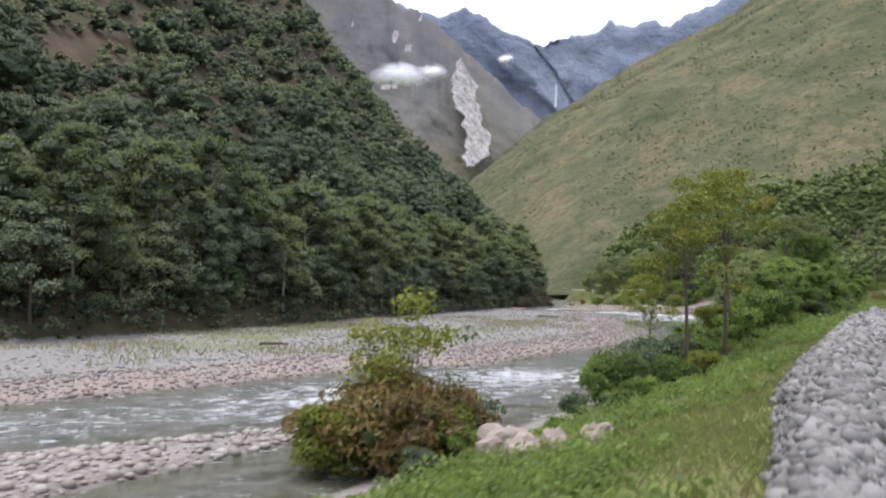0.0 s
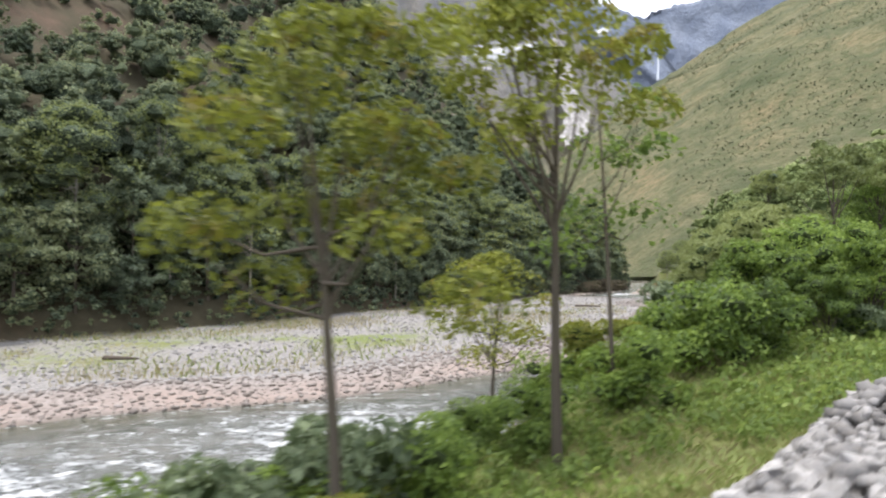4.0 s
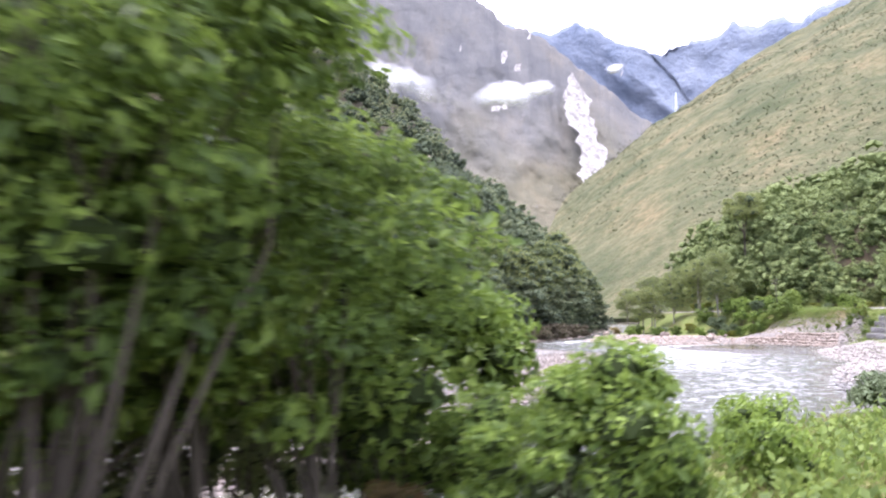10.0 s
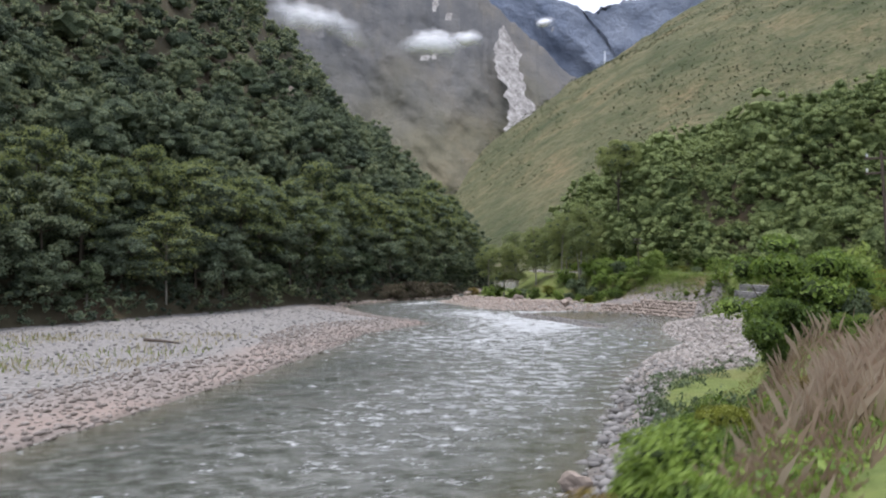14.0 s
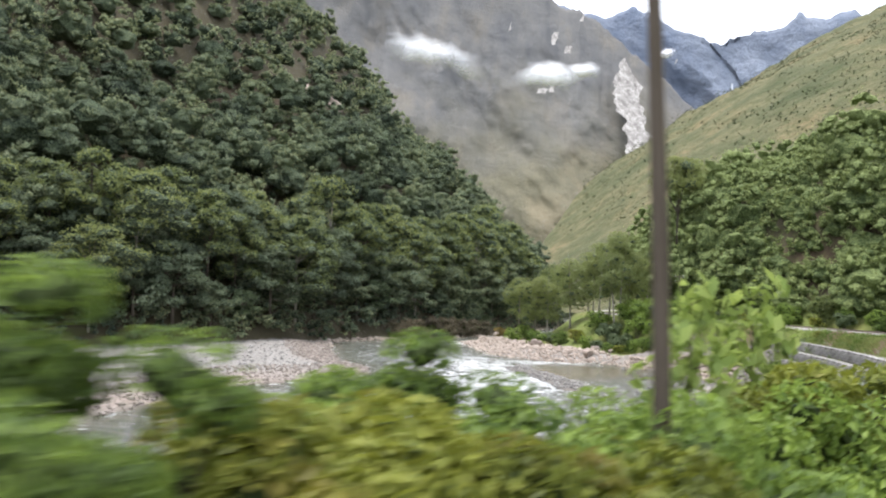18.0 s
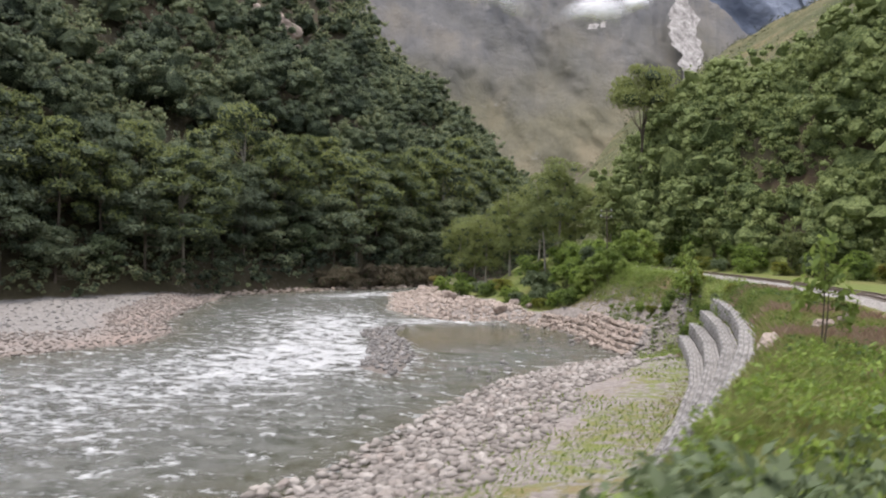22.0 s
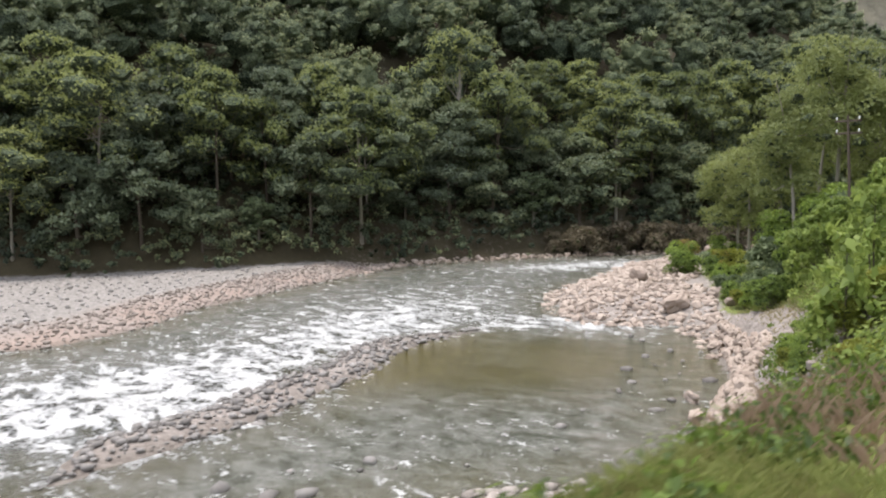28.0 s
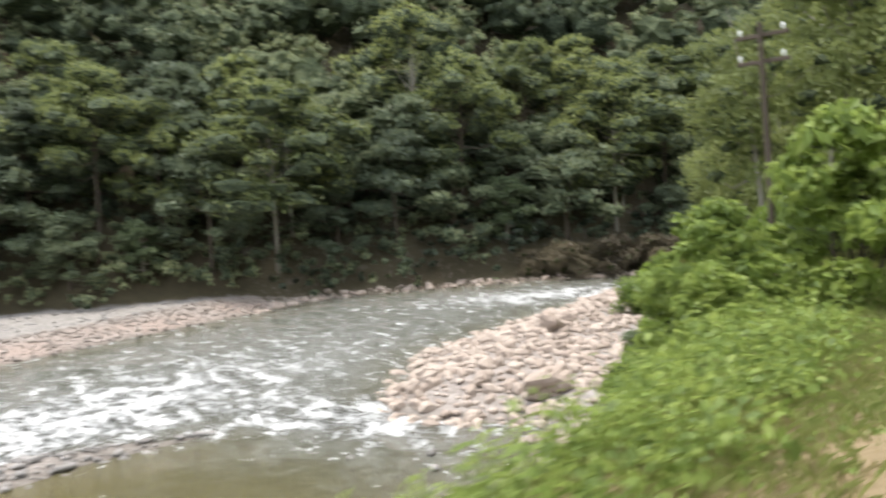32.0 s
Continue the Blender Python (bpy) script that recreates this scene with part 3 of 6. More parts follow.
swell = 0.16 * fbm(WX * 0.5, WY * 1.05, 3.4, 3, 51) + 0.06 * fbm(WX * 0.7, WY, 1.7, 2, 52)
WZ = swell * (0.75 + 1.3 * rapid) * (1 - 0.8 * np.clip(pool * 1.5, 0, 1)) * smooth(0, 3, shore)
water_me = mesh_from("river", np.stack([WX.ravel(), WY.ravel(), WZ.ravel()], 1), grid_faces(len(wx), len(wy)), WATER, True)
give(water_me, "rapid", rapid + 0.35 * np.exp(-np.abs(shore) / 0.6) * (1 - np.clip(pool * 1.6, 0, 1)))
give(water_me, "shallow", np.clip(1 - shore / 5, 0, 1) * 0.6 + 0.8 * np.clip(1.4 * pool, 0, 1))
tagged(new("river", water_me), "murky grey-green river broken by white rapids", "river", kind="structure")

# ---- mountains behind ----
VIEW = (62.0, 100.0, 9.0)


def polar(b, e, d):
    """Places at bearing b (degrees right of the valley's line), elevation e, level distance d from the valley's middle."""
    b, e = np.radians(b), np.radians(e)
    return np.stack([VIEW[0] + d * np.sin(b), VIEW[1] + d * np.cos(b), VIEW[2] + d * np.tan(e)], -1)


def mountain(name, label, material, bearings, tops, d_foot, d_top, jag, nb=220, nv=60, foot_e=0.5, seed=60, spur=0.05, fine=0.0):
    b = np.linspace(bearings[0], bearings[-1], nb)
    top = np.interp(b, bearings, tops)
    top = top + jag * (fbm(b * 10, b * 0, 14, 5, seed) + 0.5 * np.abs(fbm(b * 10, b * 0 + 3, 5, 3, seed + 1)))
    v = np.linspace(0, 1, nv)[:, None]
    B = np.repeat(b[None], nv, 0) + 0 * v
    E = foot_e + (top[None] - foot_e) * v
    spurs = fbm(B * 38 + 260 * v, v * 900 + 0 * B, 300, 6, seed + 3) * spur * np.sin(np.pi * np.clip(v, 0, 1)) ** 0.6
    D = (d_foot + (d_top - d_foot) * v) * (1 + spurs)
    P = polar(B, E, D)
    back = P[-1].copy()
    back[:, :2] += (back[:, :2] - np.array(VIEW[:2])) * 0.06
    back[:, 2] *= 0.35
    P = np.concatenate([P, back[None]], 0)
    me = mesh_from(name, P.reshape(-1, 3), grid_faces(nb, nv + 1), material, True)
    return tagged(new(name, me), label, "mountain", kind="structure")


A_B, A_T = [-34, -20, -12, -6, 0, 2.9, 6, 8, 11], [33, 28.5, 25.5, 22.5, 19.2, 16.5, 13.8, 11.5, 7]
mountain("slide_mountain", "bare grey-green mountainside with rock bands", FAR_MOUNTAIN, A_B, A_T, 2600, 3550, 0.5, 320, 110, -1.0, 61, 0.06)
mountain("blue_mountain", "hazy blue rocky mountain behind", HAZE_BLUE_RANGE, [-30, -19.5, -15, -10.6, -6.4, -0.6, 1.3, 3.6, 6.2, 8.2, 10.5, 14], [23, 23.4, 23.9, 23.2, 21.9, 20.3, 20.8, 19.8, 18.6, 16.5, 12.5, 9], 3750, 4050, 0.45, 260, 60, 6.0, 65, 0.05)
mountain("far_range", "distant jagged haze-blue ridge under the sky", HAZE_BLUE_RANGE, [2, 5, 7, 9.5, 12.6, 16.4, 20, 26, 34], [17.6, 18.0, 18.4, 18.5, 19.3, 19.2, 19.9, 20.5, 21], 4180, 4380, 0.6, 260, 40, 8.0, 70, 0.03)

# the long scrub-covered slope across the valley
RB = [1.6, 3.0, 5.9, 10, 13.9, 19.5, 26, 36, 60]
RT = [9.5, 11.0, 13.4, 15.6, 17.8, 19.9, 23, 27, 32]
nb, nv = 260, 120
b = np.linspace(RB[0], RB[-1], nb)
tops = np.interp(b, RB, RT) + 0.22 * fbm(b * 10, b * 0, 9, 4, 81)
fx, fy = np.interp(b, [1.6, 4, 10, 20, 36, 60], [-15, 50, 110, 190, 330, 600]), np.interp(b, [1.6, 4, 10, 20, 36, 60], [740, 600, 500, 450, 400, 330])
v = np.linspace(0, 1, nv)[:, None]
T = polar(b, tops, np.interp(b, [1.6, 20, 60], [1380, 1400, 1300]))
F = np.stack([fx, fy, np.full(nb, 4.0)], 1)
P = F[None] * (1 - v[..., None]) + T[None] * v[..., None]
P[..., 2] += 22 * fbm(P[..., 0], P[..., 1], 160, 5, 83) * np.sin(np.pi * v) + 30 * np.sin(np.pi * v) ** 2
back = P[-1].copy()
back[:, 1] += 120
back[:, 2] *= 0.4
slope_me = mesh_from("scrub_slope", np.concatenate([P, back[None]], 0).reshape(-1, 3), grid_faces(nb, nv + 1), SCRUB_SLOPE, True)
tagged(new("scrub_slope", slope_me), "long hillside of dry grass and low scrub", "hillside", kind="structure")
SLOPE = P


# the landslide, the bands of pale rock and the low clouds on the mountain
def on_mountain(b, e):
    """A place on the face of the slide mountain."""
    top = np.interp(b, A_B, A_T)
    v_ = np.clip((e + 1.0) / (top + 1.0), 0, 1)
    return polar(b, e, (2600 + 950 * v_) * 0.955)


def patch(name, label, category, lo, hi, ragged, material, n=40, m_=14, seed=0):
    """A ragged sheet between two edges, each a list of (elevation, bearing) from the bottom up."""
    e = np.linspace(lo[0][0], lo[-1][0], n)
    left = np.interp(e, [p[0] for p in lo], [p[1] for p in lo]) + ragged * fbm(e * 10, e * 0, 6, 4, seed)
    right = np.interp(e, [p[0] for p in hi], [p[1] for p in hi]) + ragged * fbm(e * 10, e * 0 + 9, 6, 4, seed)
    f = np.linspace(0, 1, m_)[None]
    B = left[:, None] * (1 - f) + right[:, None] * f
    E_ = np.repeat(e[:, None], m_, 1)
    P_ = on_mountain(B, E_)
    P_ += 3.0 * np.stack([fbm(B * 40, E_ * 40, 8, 2, seed + k) for k in range(3)], -1)
    return tagged(new(name, mesh_from(name, P_.reshape(-1, 3), grid_faces(m_, n), material, False)), label, category, kind="structure")


patch("landslide", "pale fresh landslide scar down the mountainside", "landslide", [(9.5, 1.0), (10.8, 0.9), (12, 0.95), (13.2, 0.8), (14.5, 0.3), (16, 0.15), (16.9, 0.35), (17.6, 0.6)],
      [(9.5, 1.5), (10.4, 3.0), (11.6, 3.1), (12.6, 2.5), (14, 2.2), (15.5, 1.85), (16.6, 1.25), (17.6, 0.75)], 0.5, SLIDE, 60, 18, seed=5)
for b0, e0, wd, ht in ((-4.6, 18.6, 0.45, 0.9), (-5.6, 15.2, 0.8, 0.35), (-4.7, 15.3, 0.5, 0.4), (-3.6, 18.0, 0.5, 0.5), (-8.0, 19.6, 0.3, 0.6), (-2.6, 20.2, 0.4, 0.5), (4.2, 17.0, 0.4, 0.35)):
    patch("rock_band", "band of pale bare rock on the mountainside", "rock", [(e0, b0), (e0 + ht, b0 + 0.1)], [(e0, b0 + wd * 0.7), (e0 + ht, b0 + wd)], 0.25, SLIDE, 12, 8, int(40 + b0 * 3))


def cloud(label, b0, e0, wide, high, seed, tilt=0.0):
    """A wisp of cloud: puffed sheets one behind another, thin at their edges."""
    vs, es, fs = [], [], []
    for k in range(3):
        n_, m_ = 40, 14
        a = np.linspace(-1, 1, n_)[None]
        c = np.linspace(-1, 1, m_)[:, None]
        bb = b0 + wide * a * (1 - 0.12 * k) + 0 * c
        ee = e0 + high * c * (1 - 0.15 * k) + tilt * a + 0.25 * high * fbm(bb * 10, bb * 0 + k, 8, 3, seed + k)
        puff = np.clip(1 - a ** 2 - 0 * c, 0, 1) * np.clip(1 - c ** 2 + 0 * a, 0, 1)
        P_ = polar(bb, ee, 2280.0 + 18 * k - 100 * np.sqrt(puff))
        fs.append(grid_faces(n_, m_) + k * n_ * m_)
        vs.append(P_.reshape(-1, 3))
        es.append((puff * (1 - 0.1 * k)).ravel())
    me = mesh_from("cloud", np.concatenate(vs), np.concatenate(fs), CLOUD, True)
    give(me, "edge", np.concatenate(es))
    ob = tagged(new("cloud", me), label, "cloud", kind="structure")
    ob.visible_shadow = False
    return ob


cloud("low white cloud clinging to the mountainside", -12.4, 17.7, 5.6, 1.45, 3, -0.9)
cloud("thin white wisp of cloud on the mountainside", -4.6, 16.4, 3.6, 1.35, 9, 0.2)
cloud("small white wisp of cloud on the mountainside", -2.0, 16.7, 1.8, 0.8, 15, 0.1)
cloud("faint scrap of cloud below the ridge", 3.8, 17.6, 0.9, 0.45, 21, 0.1)

# ---- foliage ----
rng = np.random.default_rng(7)


def sphere_dirs(n, r=rng):
    v = r.normal(size=(n, 3))
    return v / np.linalg.norm(v, axis=1)[:, None]


def leaves(centres, radii, counts, size, droop=0.25, r=rng, shell=0.62, long=1.7, scatter_=0.55):
    """Leaf blades spread over the outsides of lobes: places (4 to a leaf) and faces."""
    lobe = np.repeat(np.arange(len(centres)), counts)
    n = len(lobe)
    d = sphere_dirs(n, r)
    d[:, 2] = np.where((d[:, 2] < -0.35) & (r.random(n) < 0.6), -d[:, 2], d[:, 2])
    rad = shell + (1.08 - shell) * r.random(n) ** 0.6
    at = centres[lobe] + d * radii[lobe] * rad[:, None]
    out = d + r.normal(scale=scatter_, size=(n, 3))
    out[:, 2] += 0.45
    out /= np.linalg.norm(out, axis=1)[:, None]
    side = np.cross(out, r.normal(size=(n, 3)))
    side /= np.linalg.norm(side, axis=1)[:, None] + 1e-9
    along = np.cross(side, out)
    along[:, 2] -= droop
    s = (size[lobe] if np.ndim(size) else size) * (0.55 + 0.9 * r.random(n))
    s = s[:, None]
    wide = s * (1.0 / long)
    P = np.empty((n, 4, 3))
    P[:, 0] = at - along * s * 0.5
    P[:, 1] = at + side * wide * 0.5 + out * s * 0.08
    P[:, 2] = at + along * s * 0.5 - out * s * 0.10
    P[:, 3] = at - side * wide * 0.5 + out * s * 0.08
    return P.reshape(-1, 3), np.arange(n * 4).reshape(-1, 4)


ICO_V = np.array([(0, 0, -1), (0.72, -0.53, -0.45), (-0.28, -0.85, -0.45), (-0.89, 0, -0.45), (-0.28, 0.85, -0.45), (0.72, 0.53, -0.45),
                  (0.28, -0.85, 0.45), (-0.72, -0.53, 0.45), (-0.72, 0.53, 0.45), (0.28, 0.85, 0.45), (0.89, 0, 0.45), (0, 0, 1)])
ICO_F = np.array([(0, 1, 2), (1, 0, 5), (0, 2, 3), (0, 3, 4), (0, 4, 5), (1, 5, 10), (2, 1, 6), (3, 2, 7), (4, 3, 8), (5, 4, 9),
                  (1, 10, 6), (2, 6, 7), (3, 7, 8), (4, 8, 9), (5, 9, 10), (6, 10, 11), (7, 6, 11), (8, 7, 11), (9, 8, 11), (10, 9, 11)])


def split_ball(vs, fs):
    vs, cache, out = [np.array(p) for p in vs], {}, []

    def middle(a, c):
        key = (min(a, c), max(a, c))
        if key not in cache:
            p = vs[a] + vs[c]
            vs.append(p / np.linalg.norm(p))
            cache[key] = len(vs) - 1
        return cache[key]

    for a, c, d in fs:
        ab, bc, ca_ = middle(a, c), middle(c, d), middle(d, a)
        out += [(a, ab, ca_), (c, bc, ab), (d, ca_, bc), (ab, bc, ca_)]
    return np.array(vs), np.array(out)


BALL_V, BALL_F = split_ball(ICO_V, ICO_F)


def cores(centres, radii, r=rng, wobble=0.25, fine=False):
    """The lumpy hearts of the lobes, which close the crown."""
    n = len(centres)
    V, Fs = (BALL_V, BALL_F) if fine else (ICO_V, ICO_F)
    k = 1 + wobble * (r.random((n, len(V), 1)) * 2 - 1)
    P = centres[:, None] + V[None] * radii[:, None] * k
    Fc = Fs[None] + (np.arange(n) * len(V))[:, None, None]
    return P.reshape(-1, 3), Fc.reshape(-1, 3)


def tube(points, radii, sides=6):
    """A tapered limb along points."""
    pts = np.asarray(points, float)
    ring = []
    for i, p in enumerate(pts):
        d = pts[min(i + 1, len(pts) - 1)] - pts[max(i - 1, 0)]
        d /= np.linalg.norm(d) + 1e-9
        a = np.cross(d, (0.3, 0.9, 0.2))
        a /= np.linalg.norm(a)
        c = np.cross(d, a)
        for k in range(sides):
            w_ = 2 * math.pi * k / sides
            ring.append(p + radii[i] * (math.cos(w_) * a + math.sin(w_) * c))
    fs = []
    for i in range(len(pts) - 1):
        for k in range(sides):
            fs.append((i * sides + k, i * sides + (k + 1) % sides, (i + 1) * sides + (k + 1) % sides, (i + 1) * sides + k))
    return np.array(ring), np.array(fs)


def join(pieces):
    vs, fs, n = [], [], 0
    for vv, ff in pieces:
        vs.append(vv)
        fs.append(np.asarray(ff) + n)
        n += len(vv)
    return np.concatenate(vs), np.concatenate(fs)


def two_kinds(name, quads, tris, leaf_mat, core_mat):
    """One mesh of leaf blades and of the dark hearts of the lobes."""
    (v1, f1), (v2, f2) = quads, tris
    f2 = np.concatenate([f2 + len(v1), f2[:, 2:3] + len(v1)], 1)
    me = bpy.data.meshes.new(name)
    vs = np.concatenate([v1, v2]).astype(np.float32)
    me.vertices.add(len(vs))
    me.vertices.foreach_set("co", vs.ravel())
    loops = np.concatenate([f1.ravel(), f2[:, :3].ravel()]).astype(np.int32)
    me.loops.add(len(loops))
    me.loops.foreach_set("vertex_index", loops)
    me.polygons.add(len(f1) + len(f2))
    start = np.concatenate([np.arange(len(f1)) * 4, len(f1) * 4 + np.arange(len(f2)) * 3]).astype(np.int32)
    me.polygons.foreach_set("loop_start", start)
    me.polygons.foreach_set("use_smooth", np.zeros(len(f1) + len(f2), bool))
    me.update(calc_edges=True)
    me.materials.append(leaf_mat)
    me.materials.append(core_mat)
    me.polygons.foreach_set("material_index", np.concatenate([np.zeros(len(f1)), np.ones(len(f2))]).astype(np.int32))
    return me


def crown_lobes(height, spread, n, r, low=0.35, flat=0.6, dome=False):
    """Centres and radii of the lobes of one crown; a domed one spreads its lobes in a broad umbrella."""
    c = np.empty((n, 3))
    a = r.random(n) * 2 * math.pi
    if dome:
        q = np.sqrt(r.random(n))
        out = q * spread * 0.86 * (1 + 0.2 * np.sin(2 * a + r.random() * 6.28) + 0.15 * np.sin(3 * a + r.random() * 6.28))
        c[:, 0], c[:, 1] = np.cos(a) * out, np.sin(a) * out
        c[:, 2] = height * (0.94 - (0.94 - low) * np.clip(0.62 * q ** 2 * (0.6 + 0.7 * r.random(n)) + 0.75 * r.random(n) ** 2.6, 0, 1))
        s = spread * (0.15 + 0.17 * r.random(n))
        return c, np.stack([s * 1.15, s * 1.15, s * flat], 1)
    q = np.sqrt(r.random(n)) * spread * 0.72
    c[:, 0], c[:, 1] = np.cos(a) * q, np.sin(a) * q
    c[:, 2] = height * (low + (0.93 - low) * r.random(n) * (1 - 0.45 * (q / spread)))
    s = spread * (0.30 + 0.22 * r.random(n))
    return c, np.stack([s, s, s * flat], 1)


def forest(name, label, xy, ground_z, size, leaf_mat, per_tree, leaf, r, lobes=6, core_mat=CROWN_SHADE, core=0.62, lift=0.0, tall=1.0, hearts=True):
    """A wood seen from afar: many domed crowns in one sheet of leaves."""
    n = len(xy)
    a = r.random((n, lobes)) * 2 * math.pi
    q = np.sqrt(r.random((n, lobes)))
    uneven = 1 + 0.22 * np.sin(2 * a + r.random((n, 1)) * 6.28) + 0.16 * np.sin(3 * a + r.random((n, 1)) * 6.28)
    out = q * size[:, None] * 0.90 * uneven
    top = size * (1.15 + 0.85 * r.random(n)) * tall
    c = np.empty((n, lobes, 3))
    c[..., 0], c[..., 1] = xy[:, :1] + np.cos(a) * out, xy[:, 1:] + np.sin(a) * out
    c[..., 2] = ground_z[:, None] + top[:, None] - size[:, None] * ((0.60 + 0.60 * r.random((n, lobes))) * q ** 2 + 0.65 * r.random((n, lobes)) ** 3)
    s = size[:, None] * (0.12 + 0.19 * r.random((n, lobes)) ** 1.4)
    rad = np.stack([s, s, s * 0.80], -1).reshape(-1, 3)
    c = c.reshape(-1, 3)
    lf = leaves(c, rad, np.full(len(c), per_tree // lobes), leaf * (0.7 + 0.5 * s.ravel() / s.max()), 0.1, r, 0.45, 1.5, 0.8)
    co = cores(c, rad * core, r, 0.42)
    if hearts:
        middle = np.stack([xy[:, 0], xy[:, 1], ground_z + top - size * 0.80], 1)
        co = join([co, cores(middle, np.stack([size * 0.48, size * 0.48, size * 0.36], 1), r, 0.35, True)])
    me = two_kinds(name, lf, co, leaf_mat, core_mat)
    stand_tone = 0.30 * fbm(xy[:, 0], xy[:, 1], 26, 3, 19)
    one = lift - 0.20 * smooth(-55, -110, xy[:, 0]) + (r.random(n) ** 1.5 - 0.40) * 0.60 + stand_tone
    hue = np.repeat(one, lobes) + r.normal(scale=0.07, size=n * lobes)
    # hearts are toned down to stand for the shade deep in each crown
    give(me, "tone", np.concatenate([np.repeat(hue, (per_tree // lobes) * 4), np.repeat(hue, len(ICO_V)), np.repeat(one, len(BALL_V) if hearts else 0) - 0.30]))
    return tagged(new(name, me), label, "forest", kind="stuff")


def scatter(x0, x1, y0, y1, gap, r):
    nx_, ny_ = int((x1 - x0) / gap), int((y1 - y0) / gap)
    a, b_ = np.meshgrid(np.arange(nx_), np.arange(ny_))
    return np.stack([x0 + (a.ravel() + r.random(a.size)) * gap, y0 + (b_.ravel() + r.random(a.size)) * gap], 1)


# the wooded slope across the river
xy = scatter(-300, 80, 60, 600, 6.3, rng)
gz, zn = ground_height(xy[:, 0], xy[:, 1])
behind = line_dist(xy[:, 0], xy[:, 1], RIDGE_FAR[::-1])
keep = (zn["foot"] > 7) & (zn["foot"] < 260) & (behind < 9) & (zn["far"] > 0)
seen = np.max([0.47 * np.hypot(xy[:, 0] - a, xy[:, 1] - c) - gz + 8 for a, c in ((0, 0), (36, 59), (60, 97), (93, 151))], 0) > 0
keep &= seen & ((xy[:, 0] > -0.64 * xy[:, 1] - 14) | (gz < 50))
xy, gz, fd = xy[keep], gz[keep], zn["foot"][keep]
size = (3.4 + 3.2 * rng.random(len(xy)) ** 1.3) * np.where(fd < 45, 1.25, 1.0) * np.where(fd > 110, 0.85, 1.0)
bald = (fbm(xy[:, 0], xy[:, 1], 38, 3, 15) > 0.12) & (xy[:, 0] < -50)
crag = np.hypot(xy[:, 0] + 14, xy[:, 1] - 372) < 12
size = np.where(bald, size * 0.55, size) * (0.75 + 0.6 * rng.random(len(xy)) ** 2)
low = (fd < 62) & ~crag
high = ~low & ~crag
forest("lower_forest", "dense green cloud forest on the lower slope", xy[low], gz[low], np.minimum(size[low] * 1.2, 8.0), FOREST_LEAF, 616, 0.48, rng, 28, lift=0.19, tall=1.15)
forest("upper_forest", "dark green cloud forest high on the slope", xy[high], gz[high], np.minimum(size[high] * 1.15, 6.6), FOREST_LEAF, 168, 0.78, rng, 14, lift=0.20)
xy = scatter(-80, 72, 92, 470, 2.2, rng)
gz, zn = ground_height(xy[:, 0], xy[:, 1])
keep = (zn["foot"] > -1.5) & (zn["foot"] < 13) & (zn["far"] > 1.0)
xy, gz = xy[keep], gz[keep]
# negative lift puts the canopy's shade into the brush's leaf tone
forest("forest_edge_brush", "low brush and ferns at the foot of the forest", xy, gz - 0.7, 1.7 + 2.2 * rng.random(len(xy)), FOREST_LEAF, 108, 0.42, rng, 6, lift=-0.16, hearts=False)

# the wooded knoll beside the railway
xy = scatter(60, 190, 190, 400, 2.9, rng)
gz, zn = ground_height(xy[:, 0], xy[:, 1])
keep = (zn["hill"] > 2.5) & (zn["hill"] < 46) & (zn["near"] > 0) & (xy[:, 0] < 97 + 0.62 * xy[:, 1] - 60)
xy, gz = xy[keep], gz[keep]
size = (1.7 + 2.0 * rng.random(len(xy)) ** 1.5) * (0.85 + 0.55 * (fbm(xy[:, 0], xy[:, 1], 30, 2, 16) > 0)) * np.where(xy[:, 1] > 285, 1.15, 1.0)
forest("knoll_forest", "bright green brush and trees on a steep knoll", xy, gz - 0.8, size * 1.45, KNOLL_LEAF, 336, 0.42, rng, 24, BRUSH_MASS, core=0.60, lift=0.36, tall=0.75)
# low scrub on the long slope
i, j = rng.integers(2, nv - 1, 9000), rng.integers(0, nb - 110, 9000)
pts = SLOPE[i, j] + rng.normal(scale=4.0, size=(9000, 3)) * np.array([1, 1, 0])
ok = fbm(pts[:, 0], pts[:, 1], 90, 3, 17) + 0.8 * fbm(pts[:, 0], pts[:, 2], 30, 2, 18) > -0.1
pts = pts[ok]
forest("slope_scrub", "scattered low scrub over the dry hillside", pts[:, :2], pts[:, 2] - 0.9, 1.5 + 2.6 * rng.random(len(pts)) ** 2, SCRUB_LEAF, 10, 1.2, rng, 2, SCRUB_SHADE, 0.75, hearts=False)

# ---- plants, built once and set out ----
U, N = np.array([0.5215, 0.8533]), np.array([-0.8533, 0.5215])


def beside(s, off):
    """A place s metres along the straight stretch of railway and off metres to its river side."""
    p = U * s + N * off
    return float(p[0]), float(p[1])


